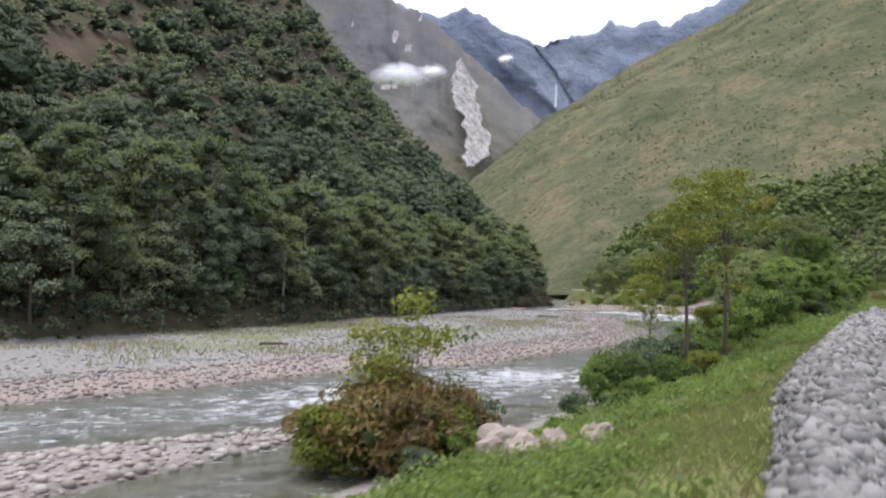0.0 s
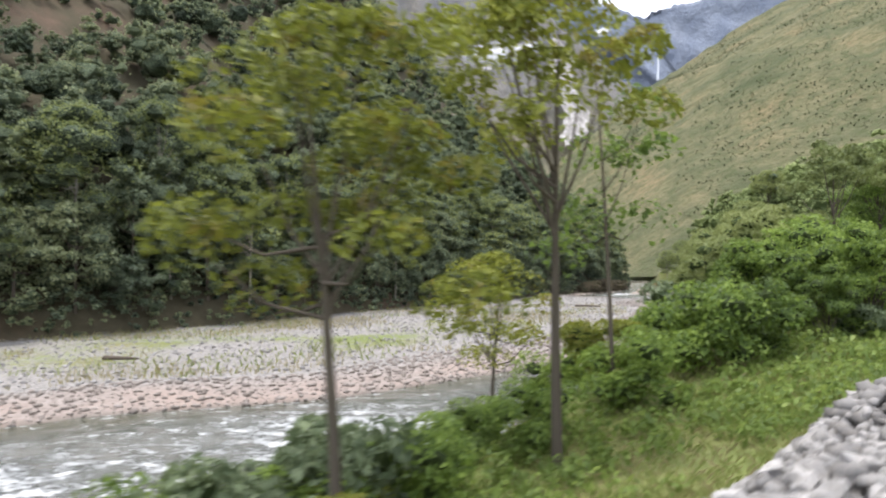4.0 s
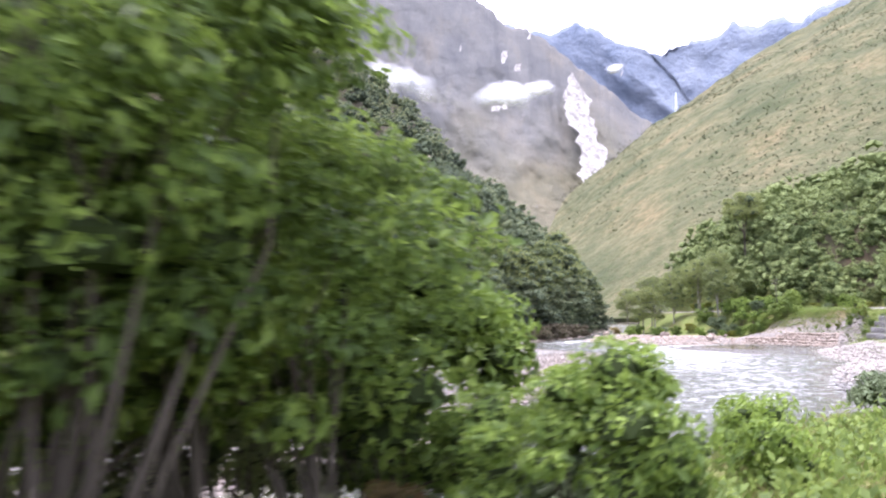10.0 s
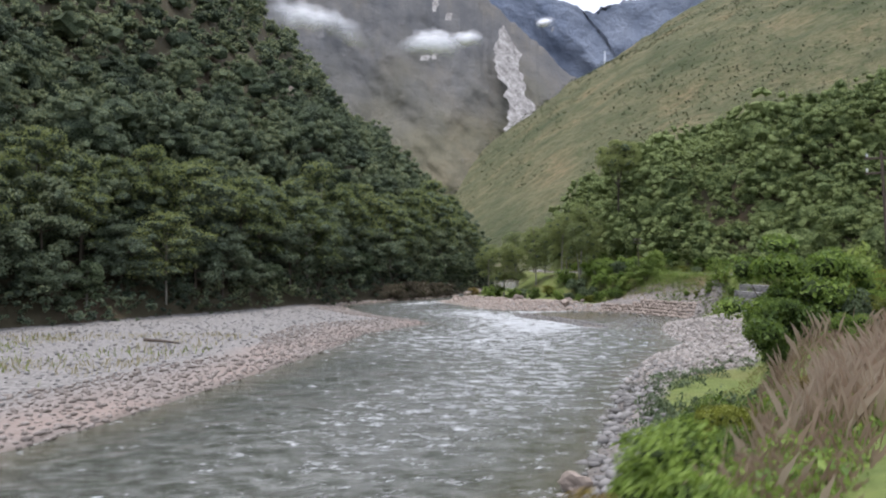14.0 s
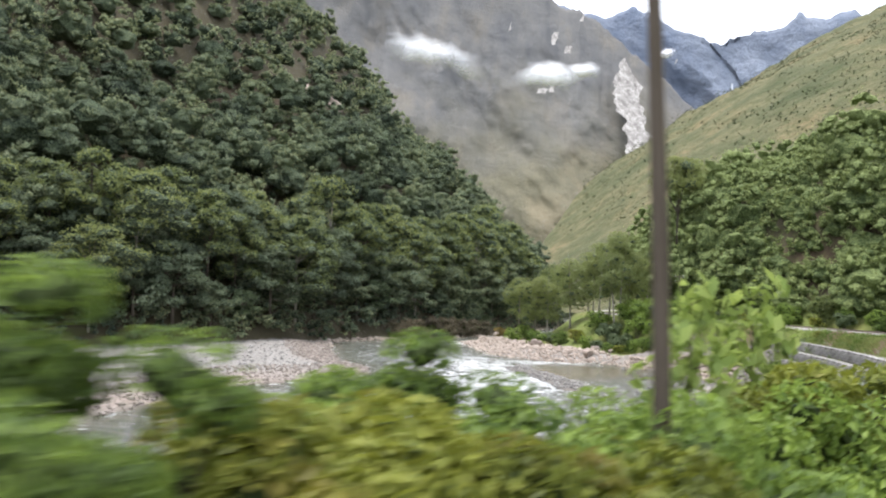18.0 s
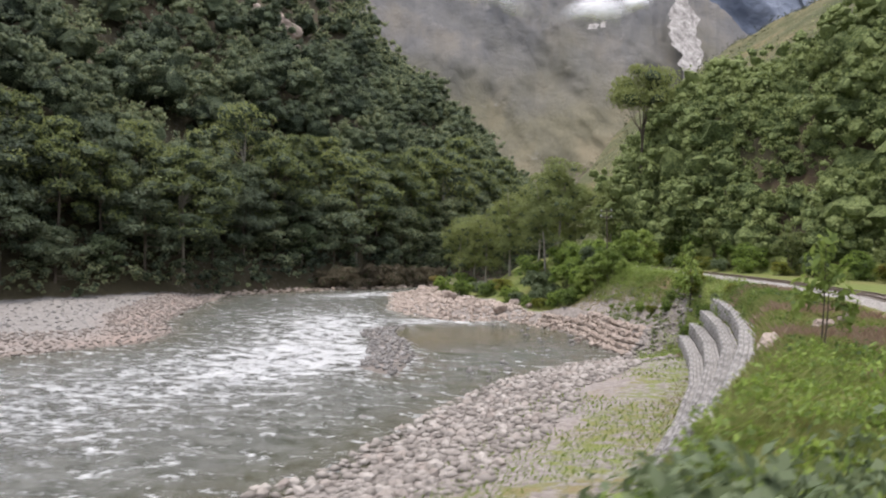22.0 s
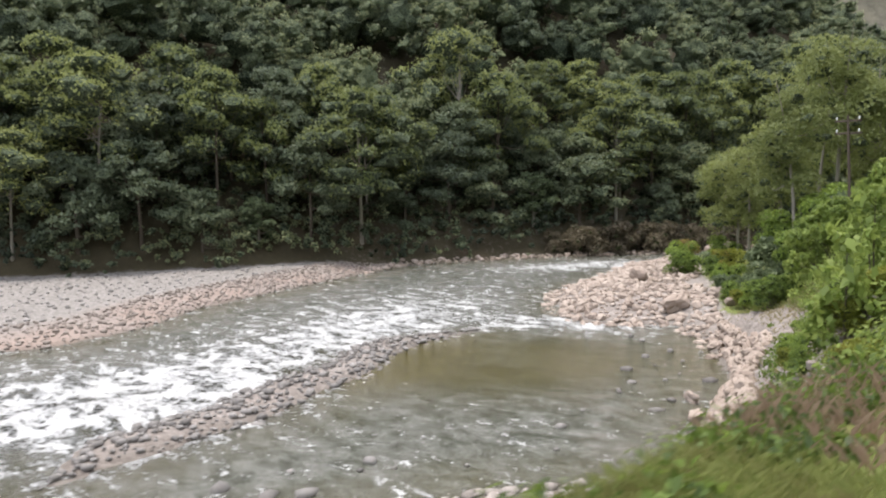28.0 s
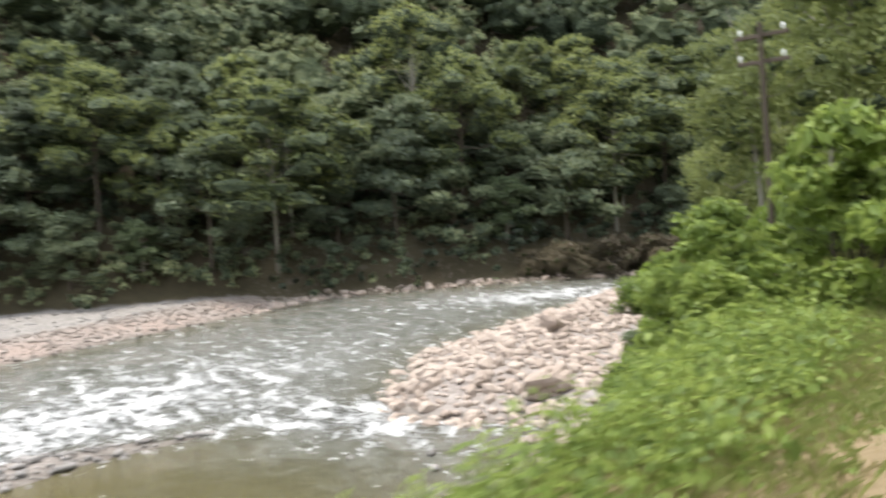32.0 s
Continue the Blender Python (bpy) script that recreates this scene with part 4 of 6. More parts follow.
def plant(name, label, category, leaf_mat, height, spread, lobes, n_leaves, leaf, seed, low=0.3, stems=5, stem_r=0.035, bark_mat=BARK, core=0.4, flat=0.75, droop=0.3, dome=False):
    """A shrub: a fan of stems and a crown of leaves in lobes."""
    r = np.random.default_rng(seed)
    root = new(name)
    tagged(root, label, category)
    c, rad = crown_lobes(height, spread, lobes, r, low, flat, dome)
    pieces = []
    for k in range(stems):
        tip = c[r.integers(len(c))]
        foot = np.array([r.normal() * spread * 0.08, r.normal() * spread * 0.08, -0.15])
        mid = foot * 0.5 + tip * 0.5 + np.array([r.normal() * 0.05, r.normal() * 0.05, 0.1]) * height
        pieces.append(tube([foot, foot * 0.6 + mid * 0.4, mid, tip], [stem_r, stem_r * 0.8, stem_r * 0.6, stem_r * 0.25], 5))
    v_, f_ = join(pieces)
    part("stem", mesh_from("stem", v_, f_, bark_mat, True), root)
    lf = leaves(c, rad, np.full(lobes, n_leaves // lobes), leaf, droop, r)
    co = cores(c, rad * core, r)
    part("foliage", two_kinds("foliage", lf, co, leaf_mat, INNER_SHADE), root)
    return root


def tree(name, label, leaf_mat, height, spread, lobes, n_leaves, leaf, seed, low=0.45, trunk_r=0.22, lean=0.05, bark_mat=BARK, core=0.55, flat=0.62, limbs=7, dome=False):
    """A tree: a tapered trunk with limbs and a lobed crown."""
    r = np.random.default_rng(seed)
    root = new(name)
    tagged(root, label, "tree")
    c, rad = crown_lobes(height, spread, lobes, r, low, flat, dome)
    ax = r.normal(size=2) * lean * height
    line = [np.array([ax[0] * k * k, ax[1] * k * k, -0.3 + height * 0.86 * k]) for k in (0, 0.15, 0.35, 0.6, 0.85, 1.0)]
    pieces = [tube(line, [trunk_r * 1.25, trunk_r, trunk_r * 0.85, trunk_r * 0.6, trunk_r * 0.3, trunk_r * 0.1], 8)]
    for k in range(limbs):
        tip = c[(k * 3) % len(c)]
        h0 = 0.35 + 0.4 * k / limbs
        st = line[2] * (1 - h0) + line[4] * h0
        st[2] = min(st[2], tip[2] - 0.3)
        mid = st * 0.55 + tip * 0.45 + np.array([0, 0, -0.03 * height])
        pieces.append(tube([st, mid, tip], [trunk_r * 0.42, trunk_r * 0.25, trunk_r * 0.07], 5))
    v_, f_ = join(pieces)
    part("trunk", mesh_from("trunk", v_, f_, bark_mat, True), root)
    lf = leaves(c, rad, np.full(lobes, n_leaves // lobes), leaf, 0.2, r, 0.6, 1.5, 0.8)
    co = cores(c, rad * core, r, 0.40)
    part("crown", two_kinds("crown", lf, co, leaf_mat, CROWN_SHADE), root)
    return root


def stand(ob, x, y, turn=0.0, scale=1.0, tall=1.0, sink=0.05):
    m = Matrix.LocRotScale((x, y, height_at(x, y) - sink), Euler((0, 0, radians(turn))), (scale, scale, scale * tall))
    return m


class Kind:
    """Sets the first of a kind in its place and then copies of it."""

    def __init__(self, ob, group=""):
        self.ob, self.used = ob, False
        if group:
            ob["group"] = group

    def at(self, x, y, turn=0.0, scale=1.0, tall=1.0, label=""):
        m = stand(self.ob, x, y, turn, scale, tall)
        if self.used:
            ob = copy_thing(self.ob, m @ Matrix.Diagonal((*self.ob.scale, 1)).inverted())
        else:
            self.used, ob = True, self.ob
            ob.matrix_basis = m
        if label:
            ob["label"] = label
        return ob


# trees at the foot of the far slope
ROW = "trees at the foot of the wooded slope"
row_kinds = [Kind(tree("tree", lab, mat, h, w_, 46, 3910, 0.42, sd, low, 0.24, 0.03, bk, 0.6, 0.72, 12, True), ROW) for lab, mat, h, w_, sd, low, bk in (
    ("broad dark green tree on the far river bank", FOREST_LEAF, 15, 5.8, 101, 0.28, BARK),
    ("tall olive-green tree on the far river bank", CANOPY_LEAF, 20, 6.6, 102, 0.30, BARK),
    ("rounded mid-green tree at the forest edge", FOREST_LEAF, 11, 4.8, 103, 0.08, BARK),
    ("slender grey-green tree at the forest edge", PALE_LEAF, 9, 3.4, 104, 0.18, PALE_BARK),
    ("spreading yellow-green tree at the forest edge", CANOPY_LEAF, 22, 8.4, 105, 0.34, PALE_BARK))]
r4 = np.random.default_rng(44)
along = np.cumsum([math.dist(a, b_) for a, b_ in zip(FOOT_FAR[:-1], FOOT_FAR[1:])])
fx_ = [p[0] for p in FOOT_FAR]
fy_ = [p[1] for p in FOOT_FAR]
dist_ = np.concatenate([[0], along])
for k in range(170):
    q = np.interp(92, fy_[:10], dist_[:10]) + k * 2.55
    if q > dist_[12]:
        break
    x, y = np.interp(q, dist_, fx_), np.interp(q, dist_, fy_)
    x2, y2 = np.interp(q + 1, dist_, fx_), np.interp(q + 1, dist_, fy_)
    inn = 1.5 + (k % 3) * 4.2 + r4.random() * 2.5
    px, py = x - (y2 - y) * inn, y + (x2 - x) * inn
    kind = row_kinds[(0, 4, 2, 1, 0, 4, 2, 1, 0, 3, 1)[k % 11] if k % 3 else (2, 3, 0, 4, 2, 0)[(k // 3) % 6]]
    kind.at(px, py, r4.random() * 360, 0.8 + 0.4 * r4.random(), 0.9 + 0.25 * r4.random())

# trees on the gravel delta and beside the railway
DELTA = "trees on the gravel point"
delta_kinds = [Kind(tree("tree", "feathery yellow-green tree on the gravel point", CANOPY_LEAF, 17, 4.2, 26, 6200, 0.28, 111, 0.25, 0.18, 0.05, PALE_BARK, 0.3), DELTA),
               Kind(tree("tree", "open-crowned green tree on the gravel point", CANOPY_LEAF, 19, 4.2, 26, 6200, 0.28, 112, 0.32, 0.18, 0.06, PALE_BARK, 0.3), DELTA)]
for k, (x, y, sc) in enumerate(((86, 292, 1.0), (80, 293, 1.0), (69, 301, 1.0), (83, 281, 0.95), (66, 304, 1.05), (84, 287, 1.1), (74, 298, 1.1), (62, 308, 0.9), (82, 302, 1.15), (70, 318, 1.0), (78, 325, 1.1), (90, 312, 1.0), (76, 350, 1.0))):
    delta_kinds[k % 2].at(x, y, 67 * k, sc)

# the pair of trees at the start of the way
early = [Kind(tree("tree", "light open-crowned tree with a slanting grey trunk", YELLOW_LEAF, 12.6, 3.3, 26, 3900, 0.20, 121, 0.66, 0.13, 0.05, BARK, 0.03, 0.7, 12, True)),
         Kind(tree("tree", "thin-leaved green tree with several limbs", YELLOW_LEAF, 11.4, 3.2, 26, 3900, 0.19, 122, 0.46, 0.12, 0.05, BARK, 0.03, 0.7, 12, True)),
         Kind(tree("tree", "thin bare-stemmed tree with sparse leaves", BUSH_LEAF, 12.5, 2.2, 9, 700, 0.22, 123, 0.35, 0.07, 0.02, BARK, 0.05))]
early[0].at(18.3, 48.6, 20, 1.0)
early[1].at(14.2, 43.4, 130, 1.0)
early[2].at(20.0, 52.2, 60)
early[1].at(16, 58, 250, 0.75)

airy = Kind(tree("tree", "slender grey-green tree rising over the shrubs", CANOPY_LEAF, 10.6, 2.3, 22, 3100, 0.19, 124, 0.70, 0.11, 0.03, BARK, 0.10, 0.7, 9, True), "slender trees over the shrubs")
airy.at(34.5, 75.4, 0)
airy.at(38.9, 79.8, 130, 1.02)

# shrubs along the bank
BANK = "shrubs along the railway bank"
big = [Kind(plant("shrub", "tall leafy green shrub on the railway bank", "shrub", BUSH_LEAF, 6.0, 2.7, 38, 7600, 0.19, 131, 0.26, 11, 0.045, core=0.55, dome=True), BANK),
       Kind(plant("shrub", "dense bright green shrub with broad leaves", "shrub", BUSH_LEAF, 5.2, 2.6, 36, 7200, 0.20, 132, 0.22, 11, 0.045, core=0.55, dome=True), BANK),
       Kind(plant("shrub", "olive shrub with small leaves", "shrub", CANOPY_LEAF, 6.4, 2.5, 36, 7200, 0.17, 133, 0.30, 10, 0.045, core=0.5, dome=True), BANK)]
broad = Kind(plant("shrub", "bushy young tree with large light green leaves", "shrub", LIGHT_LEAF, 5.0, 2.3, 34, 2900, 0.34, 135, 0.12, 9, 0.04, core=0.15, dome=True), BANK)
small = [Kind(plant("shrub", "low bright green shrub on the bank", "shrub", BUSH_LEAF, 1.9, 1.25, 13, 3600, 0.12, 141, 0.15, 6, 0.02, core=0.38), BANK),
         Kind(plant("shrub", "yellow-green bushy shrub on the bank", "shrub", YELLOW_LEAF, 2.1, 1.2, 13, 3600, 0.115, 142, 0.18, 6, 0.02, core=0.45), BANK),
         Kind(plant("shrub", "grey-green broad-leaved shrub on the bank", "shrub", PALE_LEAF, 2.0, 1.2, 12, 2600, 0.16, 143, 0.2, 6, 0.02, core=0.45), BANK),
         Kind(plant("shrub", "dry brown scrubby bush on the bank", "shrub", DRY_LEAF, 1.8, 1.1, 10, 1900, 0.11, 144, 0.15, 9, 0.018, core=0.35), BANK),
         Kind(plant("shrub", "withered brown brush at the foot of the forest", "shrub", BROWN_LEAF, 1.8, 1.2, 14, 2200, 0.13, 145, 0.12, 9, 0.02, core=0.3), ROW)]
twiggy = Kind(plant("shrub", "thin grey twiggy shrub with few leaves", "shrub", PALE_LEAF, 3.0, 0.8, 9, 260, 0.14, 151, 0.2, 9, 0.016, PALE_BARK, 0.02))
r5 = np.random.default_rng(55)
# the tall screen of shrubs
for k in range(30):
    s, off = 64 + k * 1.12 + r5.random(), 5.6 + (k % 3) * 2.6 + r5.random() * 1.2
    if s > 82 and k % 3 == 0:
        continue
    x, y = beside(s, off + (1.5 if s > 84 else 0))
    big[k % 3].at(x, y, r5.random() * 360, ((0.72 if k % 3 == 0 else 0.9) + 0.25 * r5.random()) * float(np.interp(s, [64, 67, 70, 75, 84], [0.62, 0.75, 0.98, 1.05, 1.1])))
tall = Kind(plant("shrub", "very tall leafy bush with bare lower stems", "shrub", BUSH_LEAF, 8.6, 3.4, 44, 7700, 0.19, 134, 0.48, 12, 0.055, core=0.10, dome=True), BANK)
for s, off, sc in ((89.6, 8.6, 1.0), (91.6, 9.4, 1.0), (93.2, 8.6, 0.72)):
    x, y = beside(s, off)
    tall.at(x, y, 40 * s, sc)
for s, off, sc in ((154.6, 6.2, 0.55), (160.6, 5.2, 0.62), (156, 6.6, 0.98), (157.8, 6.9, 0.72), (160.2, 6.8, 0.66), (163, 7.0, 0.7), (166, 7.2, 0.7)):
    x, y = beside(s, off)
    big[int(s) % 2].at(x, y, 60 * s, sc)
for s, off, sc in ((86, 6.6, 0.55), (87.8, 7.2, 0.6), (89.4, 6.8, 0.5), (91, 7.4, 0.6), (92.6, 6.8, 0.5), (99.8, 4.7, 0.85), (101.5, 5.6, 0.5), (84, 7, 0.6), (94, 8, 0.6)):
    x, y = beside(s, off)
    small[(0, 3, 0)[int(s) % 3]].at(x, y, 80 * s, sc)
x, y = beside(94.2, 4.9)
big[1].at(x, y, 25, 0.55, 1.05, "rounded bright green bush at the end of the screen")
# low shrubs: along, off, kind, size
for s, off, kd, sc in ((46.2, 12.6, 2, 2.0), (47.6, 11.2, 0, 1.7), (48, 13.8, 2, 1.8), (42.3, 13.6, 0, 1.95), (44.4, 13.2, 2, 1.9), (34, 11, 0, 0.7), (37, 12.5, 2, 0.8), (40, 11.5, 0, 1.15), (43, 13, 0, 1.2), (46, 12, 1, 1.25), (30, 12.5, 0, 0.55), (49, 12.5, 2, 1.25), (52, 11, 0, 1.2),
                       (55, 9.5, 0, 1.5), (57, 11.5, 1, 1.4), (59, 9, 0, 1.8), (61, 8, 0, 1.7), (63, 11, 2, 1.6), (66, 13, 0, 1.6), (58, 14, 0, 1.5), (26, 14.5, 0, 0.9), (41, 14, 0, 1.7), (43, 12.5, 2, 1.6), (44.5, 15, 0, 1.9), (47, 13.5, 0, 1.2), (49.5, 14.5, 0, 1.2), (52, 13, 0, 1.1), (55, 15, 0, 1.2), (42, 10.8, 0, 1.3), (43.2, 9.6, 1, 1.2), (44.6, 12, 0, 1.6), (40, 12.2, 0, 1.3), (38.5, 13, 0, 0.9), (36, 14, 2, 0.9),
                       (22, 14, 2, 0.8), (66, 5.5, 2, 0.8), (70, 4.8, 0, 0.7), (75, 4.6, 2, 0.75), (80, 4.4, 0, 0.8), (85, 4.8, 2, 0.9), (90, 5.0, 0, 0.9), (95, 5.4, 2, 0.9),
                       (106.3, 7.2, 0, 0.9), (109.2, 4.6, 2, 0.8), (96, 9.5, 0, 1.0), (131, 6.2, 0, 0.7), (134, 6.6, 2, 0.6), (137, 6.0, 0, 0.7),
                       (141, 6.4, 0, 0.8), (155.5, 6.6, 1, 1.15), (158.5, 6.6, 1, 1.35), (161, 7.2, 0, 1.3), (156, 4.6, 2, 1.0),
                       (160, 4.8, 0, 1.0), (163, 5.7, 1, 1.4), (166, 6.2, 0, 1.3), (169, 5.4, 0, 1.1), (173, 5.8, 1, 0.95), (176, 5.0, 2, 1.0), (180, 4.6, 0, 0.6), (129.5, 5.0, 3, 0.6), (144, 5.0, 3, 0.6), (112.5, 4.2, 3, 0.7), (115.5, 4.6, 0, 0.6), (117.5, 4.2, 1, 0.6), (120, 4.8, 0, 0.7), (123, 4.6, 2, 0.7), (126, 4.8, 0, 0.8), (129, 5.0, 1, 0.8), (132, 5.0, 0, 0.9), (135, 5.2, 2, 0.9), (138, 5.2, 0, 1.0), (142, 5.6, 1, 1.0), (145.5, 6.0, 0, 0.9), (149, 7.0, 1, 1.0), (150.5, 7.8, 0, 1.1), (152.2, 7.9, 0, 1.2), (151.2, 9.2, 0, 1.4), (148, 8.6, 0, 1.2), (162.5, 5.2, 1, 1.1), (164.2, 5.0, 1, 1.1), (166.2, 4.7, 0, 1.1), (168, 5.0, 1, 0.9), (148, 4.4, 3, 0.6), (164, 7.6, 0, 1.2), (168, 7.6, 0, 0.9)):
    x, y = beside(s, off)
    small[kd].at(x, y, 97 * s, sc * (0.55 if 36 < s < 41 else 0.8 if s < 50 and s != 46.2 else 0.85 if s < 66 else 1.0))
for s, off, sc in ((126.5, 6.0, 1.1), (117, 6.0, 1.0), (106, 8.6, 0.8)):
    x, y = beside(s, off)
    twiggy.at(x, y, 50 * s, sc)
for k in range(13):
    s = 153 + 1.7 * k
    for off, sc in ((3.9 + 0.5 * r5.random(), 0.55), (5.6 + 0.6 * r5.random(), 0.75)):
        x, y = beside(s + r5.random(), off)
        small[(0, 1, 2, 0, 1)[k % 5]].at(x, y, r5.random() * 360, sc * (0.8 + 0.5 * r5.random()))
for s, off, kd, sc in ((119.5, 4.4, 0, 0.5), (121.5, 5.2, 0, 0.6), (123.5, 4.8, 2, 0.55), (125.5, 5.6, 0, 0.6), (127.5, 5.0, 0, 0.6), (130, 5.8, 3, 0.6), (133, 4.8, 0, 0.6), (136, 5.4, 2, 0.6), (139.5, 4.9, 0, 0.6)):
    x, y = beside(s, off)
    small[kd].at(x, y, 33 * s, sc)
for s, off, kd, sc in ((149.0, 7.6, 0, 0.85), (150.6, 8.4, 0, 0.8), (147.5, 6.6, 1, 0.6), (153.5, 6.0, 0, 0.8), (144.5, 3.6, 0, 0.5), (157.5, 3.4, 1, 0.5), (160.0, 3.5, 0, 0.55), (164.5, 3.5, 1, 0.7), (167.0, 3.6, 0, 0.75), (171.0, 3.5, 0, 0.7), (173.0, 3.7, 1, 0.8), (178.5, 3.4, 0, 0.6),
                       (181.0, 3.6, 2, 0.6), (183.5, 3.4, 0, 0.65), (185.5, 3.8, 0, 0.7), (186.8, 4.4, 1, 0.6), (117.5, 2.9, 3, 0.6), (119.5, 2.6, 0, 0.55), (121.5, 3.0, 0, 0.6), (123.5, 2.5, 2, 0.5), (126.0, 2.7, 0, 0.6), (128.5, 2.6, 3, 0.6), (131.0, 2.8, 0, 0.6), (113.5, 4.8, 0, 0.9), (116.0, 5.0, 2, 0.8), (118.5, 4.8, 0, 0.9), (121.5, 5.0, 0, 0.8), (124.5, 5.0, 2, 0.9)):
    x, y = beside(s, off)
    small[kd].at(x, y, 61 * s, sc * (1.65 if s > 140 else 1.3))
# round the bend: the weedy top of the bank above the rocks
for x, y, kd, sc in ((101, 240.5, 0, 0.6), (99.6, 243, 1, 0.55), (98.4, 245.5, 0, 0.6), (102.6, 237.5, 0, 0.6), (97, 249, 0, 0.35), (95, 254, 0, 0.35), (104, 237.5, 0, 0.7), (103, 239, 1, 0.75), (102.3, 240.6, 0, 0.7), (103.6, 240, 1, 0.6), (104.6, 236, 0, 0.7), (105.2, 234.5, 2, 0.6), (103.2, 241.6, 1, 0.5), (101.3, 241, 0, 0.7), (104.2, 233.5, 0, 0.7), (106, 231, 1, 0.5),
                     (82, 272, 0, 1.0), (80, 275, 2, 1.1), (78, 279, 0, 1.3), (76, 283, 1, 1.4), (84, 270, 1, 0.9), (73, 287, 0, 1.5), (70, 291, 2, 1.4), (33, 310, 4, 2.4), (36, 312, 4, 3.0), (39, 318, 4, 3.2), (42, 324, 4, 3.2), (46, 331, 4, 3.0), (48, 337, 4, 2.8), (35.5, 315, 4, 2.6), (37.5, 319, 4, 2.6), (40, 324, 4, 2.7), (42, 329, 4, 2.6), (44, 335, 4, 2.4),
                     (88.5, 267, 1, 0.7), (90, 270, 1, 1.0), (86, 272, 0, 1.2), (84, 274, 2, 1.8), (88, 277, 0, 2.0), (91, 273, 2, 1.6), (86, 281, 0, 2.2),
                     (82, 279, 2, 2.0), (90, 283, 0, 2.2), (80, 285, 0, 2.0), (92, 277, 1, 1.5), (68, 288, 0, 1.6), (62, 298, 0, 1.6), (58, 306, 3, 1.6), (64, 304, 0, 1.8)):
    small[kd].at(x, y, 31 * x + 7 * y, sc)
for x, y, sc in ((94.2, 260.8, 0.8), (92.4, 263.0, 0.85), (96.2, 263.4, 1.0), (95.8, 258.4, 0.45), (97.6, 267, 1.0), (90.6, 265.6, 0.8)):
    broad.at(x, y, 70 * x, sc)
for x, y, sc in ((91, 268.5, 0.6), (93.5, 269, 0.7), (95.2, 272, 0.75), (89.5, 270, 0.7), (92, 275, 0.8), (87, 274, 0.8), (88.6, 264, 0.5), (89.4, 266, 0.6), (87.2, 267, 0.6), (94.5, 279, 0.8)):
    big[1].at(x, y, 50 * x, sc)
# knoll-side brush on the right of the railway
for k in range(66):
    y = 205 + 2.1 * k
    x = np.interp(y, [205, 232, 255, 275, 300, 345], [130, 130, 119, 104.5, 91.8, 84]) + (k % 2) * 2.6 + 2.0 * r5.random()
    (big[k % 3] if k % 2 else small[k % 3]).at(x, y, 41 * k, (0.55 if k % 2 else 0.95) + 0.4 * r5.random())
# dry vine-hung stump by the water
for x, y, kd, sc in ((-4.6, 34.6, 3, 2.4), (-3.0, 34.2, 3, 2.9), (-1.2, 33.6, 3, 2.8), (0.3, 32.8, 3, 2.2), (-4.0, 33.0, 1, 1.9), (-2.0, 32.2, 3, 2.5), (-0.4, 31.4, 1, 1.6), (-0.9, 30.6, 3, 2.2)):
    small[kd].at(x, y, 70 * x, sc)
stalks = Kind(plant("shrub", "tall dry stalks tangled with vines", "shrub", YELLOW_LEAF, 5.6, 1.3, 12, 900, 0.16, 161, 0.35, 12, 0.025, PALE_BARK, 0.02))
stalks.at(-1.0, 33.8, 0, 1.65)
stalks.at(-2.8, 34.0, 140, 1.45)
twiggy.at(1.4, 33.5, 80, 1.8, 1.1, "dark leafless shrub beside the water")


def sapling(label, height, leaf, n_leaves, seed, forks=2):
    r = np.random.default_rng(seed)
    root = tagged(new("sapling"), label, "sapling")
    cs, pieces = [], []
    for k in range(forks):
        top = np.array([0.35 * k * (1 if k % 2 else -1) + r.normal() * 0.1, r.normal() * 0.15 + 0.2 * k, height * (1 - 0.28 * k)])
        foot = np.array([0.06 * k, 0, -0.2])
        mid = (foot + top) / 2 + r.normal(size=3) * 0.07
        pieces.append(tube([foot, mid, top], [0.035, 0.025, 0.01], 6))
        for j in range(7):
            q = 0.38 + 0.62 * j / 6
            b0 = foot * (1 - q) + top * q
            a = r.random() * 6.28
            tip = b0 + np.array([math.cos(a), math.sin(a), 0.35]) * height * (0.20 * (1.15 - q) + 0.05)
            pieces.append(tube([b0, tip], [0.012, 0.005], 4))
            cs.append(tip)
    v_, f_ = join(pieces)
    part("stem", mesh_from("stem", v_, f_, BARK, True), root)
    cs = np.array(cs)
    v_, f_ = leaves(cs, np.full((len(cs), 3), height * 0.115), np.full(len(cs), n_leaves // len(cs)), leaf, 0.55, r, 0.2, 1.35)
    part("foliage", mesh_from("foliage", v_, f_, LIGHT_LEAF), root)
    return root


sap = Kind(sapling("young tree with large heart-shaped leaves", 3.4, 0.25, 340, 171), "saplings beside the railway")
sap.at(105.8, 192.2, 0, 0.95)
sap.at(102.7, 241.6, 120, 0.95)
sap.at(103.0, 238.6, 240, 1.15)
x, y = beside(174.2, 6.1)
sap.at(x, y, 60, 1.0)
x, y = beside(170.4, 5.6)
sap.at(x, y, 20, 0.95)



# the umbrella-crowned tree on the skyline of the knoll
lone = Kind(tree("tree", "tall umbrella-crowned tree on the knoll's edge", CANOPY_LEAF, 16, 4.4, 18, 5600, 0.28, 181, 0.68, 0.24, 0.02, BARK, 0.5, 0.5))
lone.at(95.6, 304.0, 30, 1.3, 1.45)


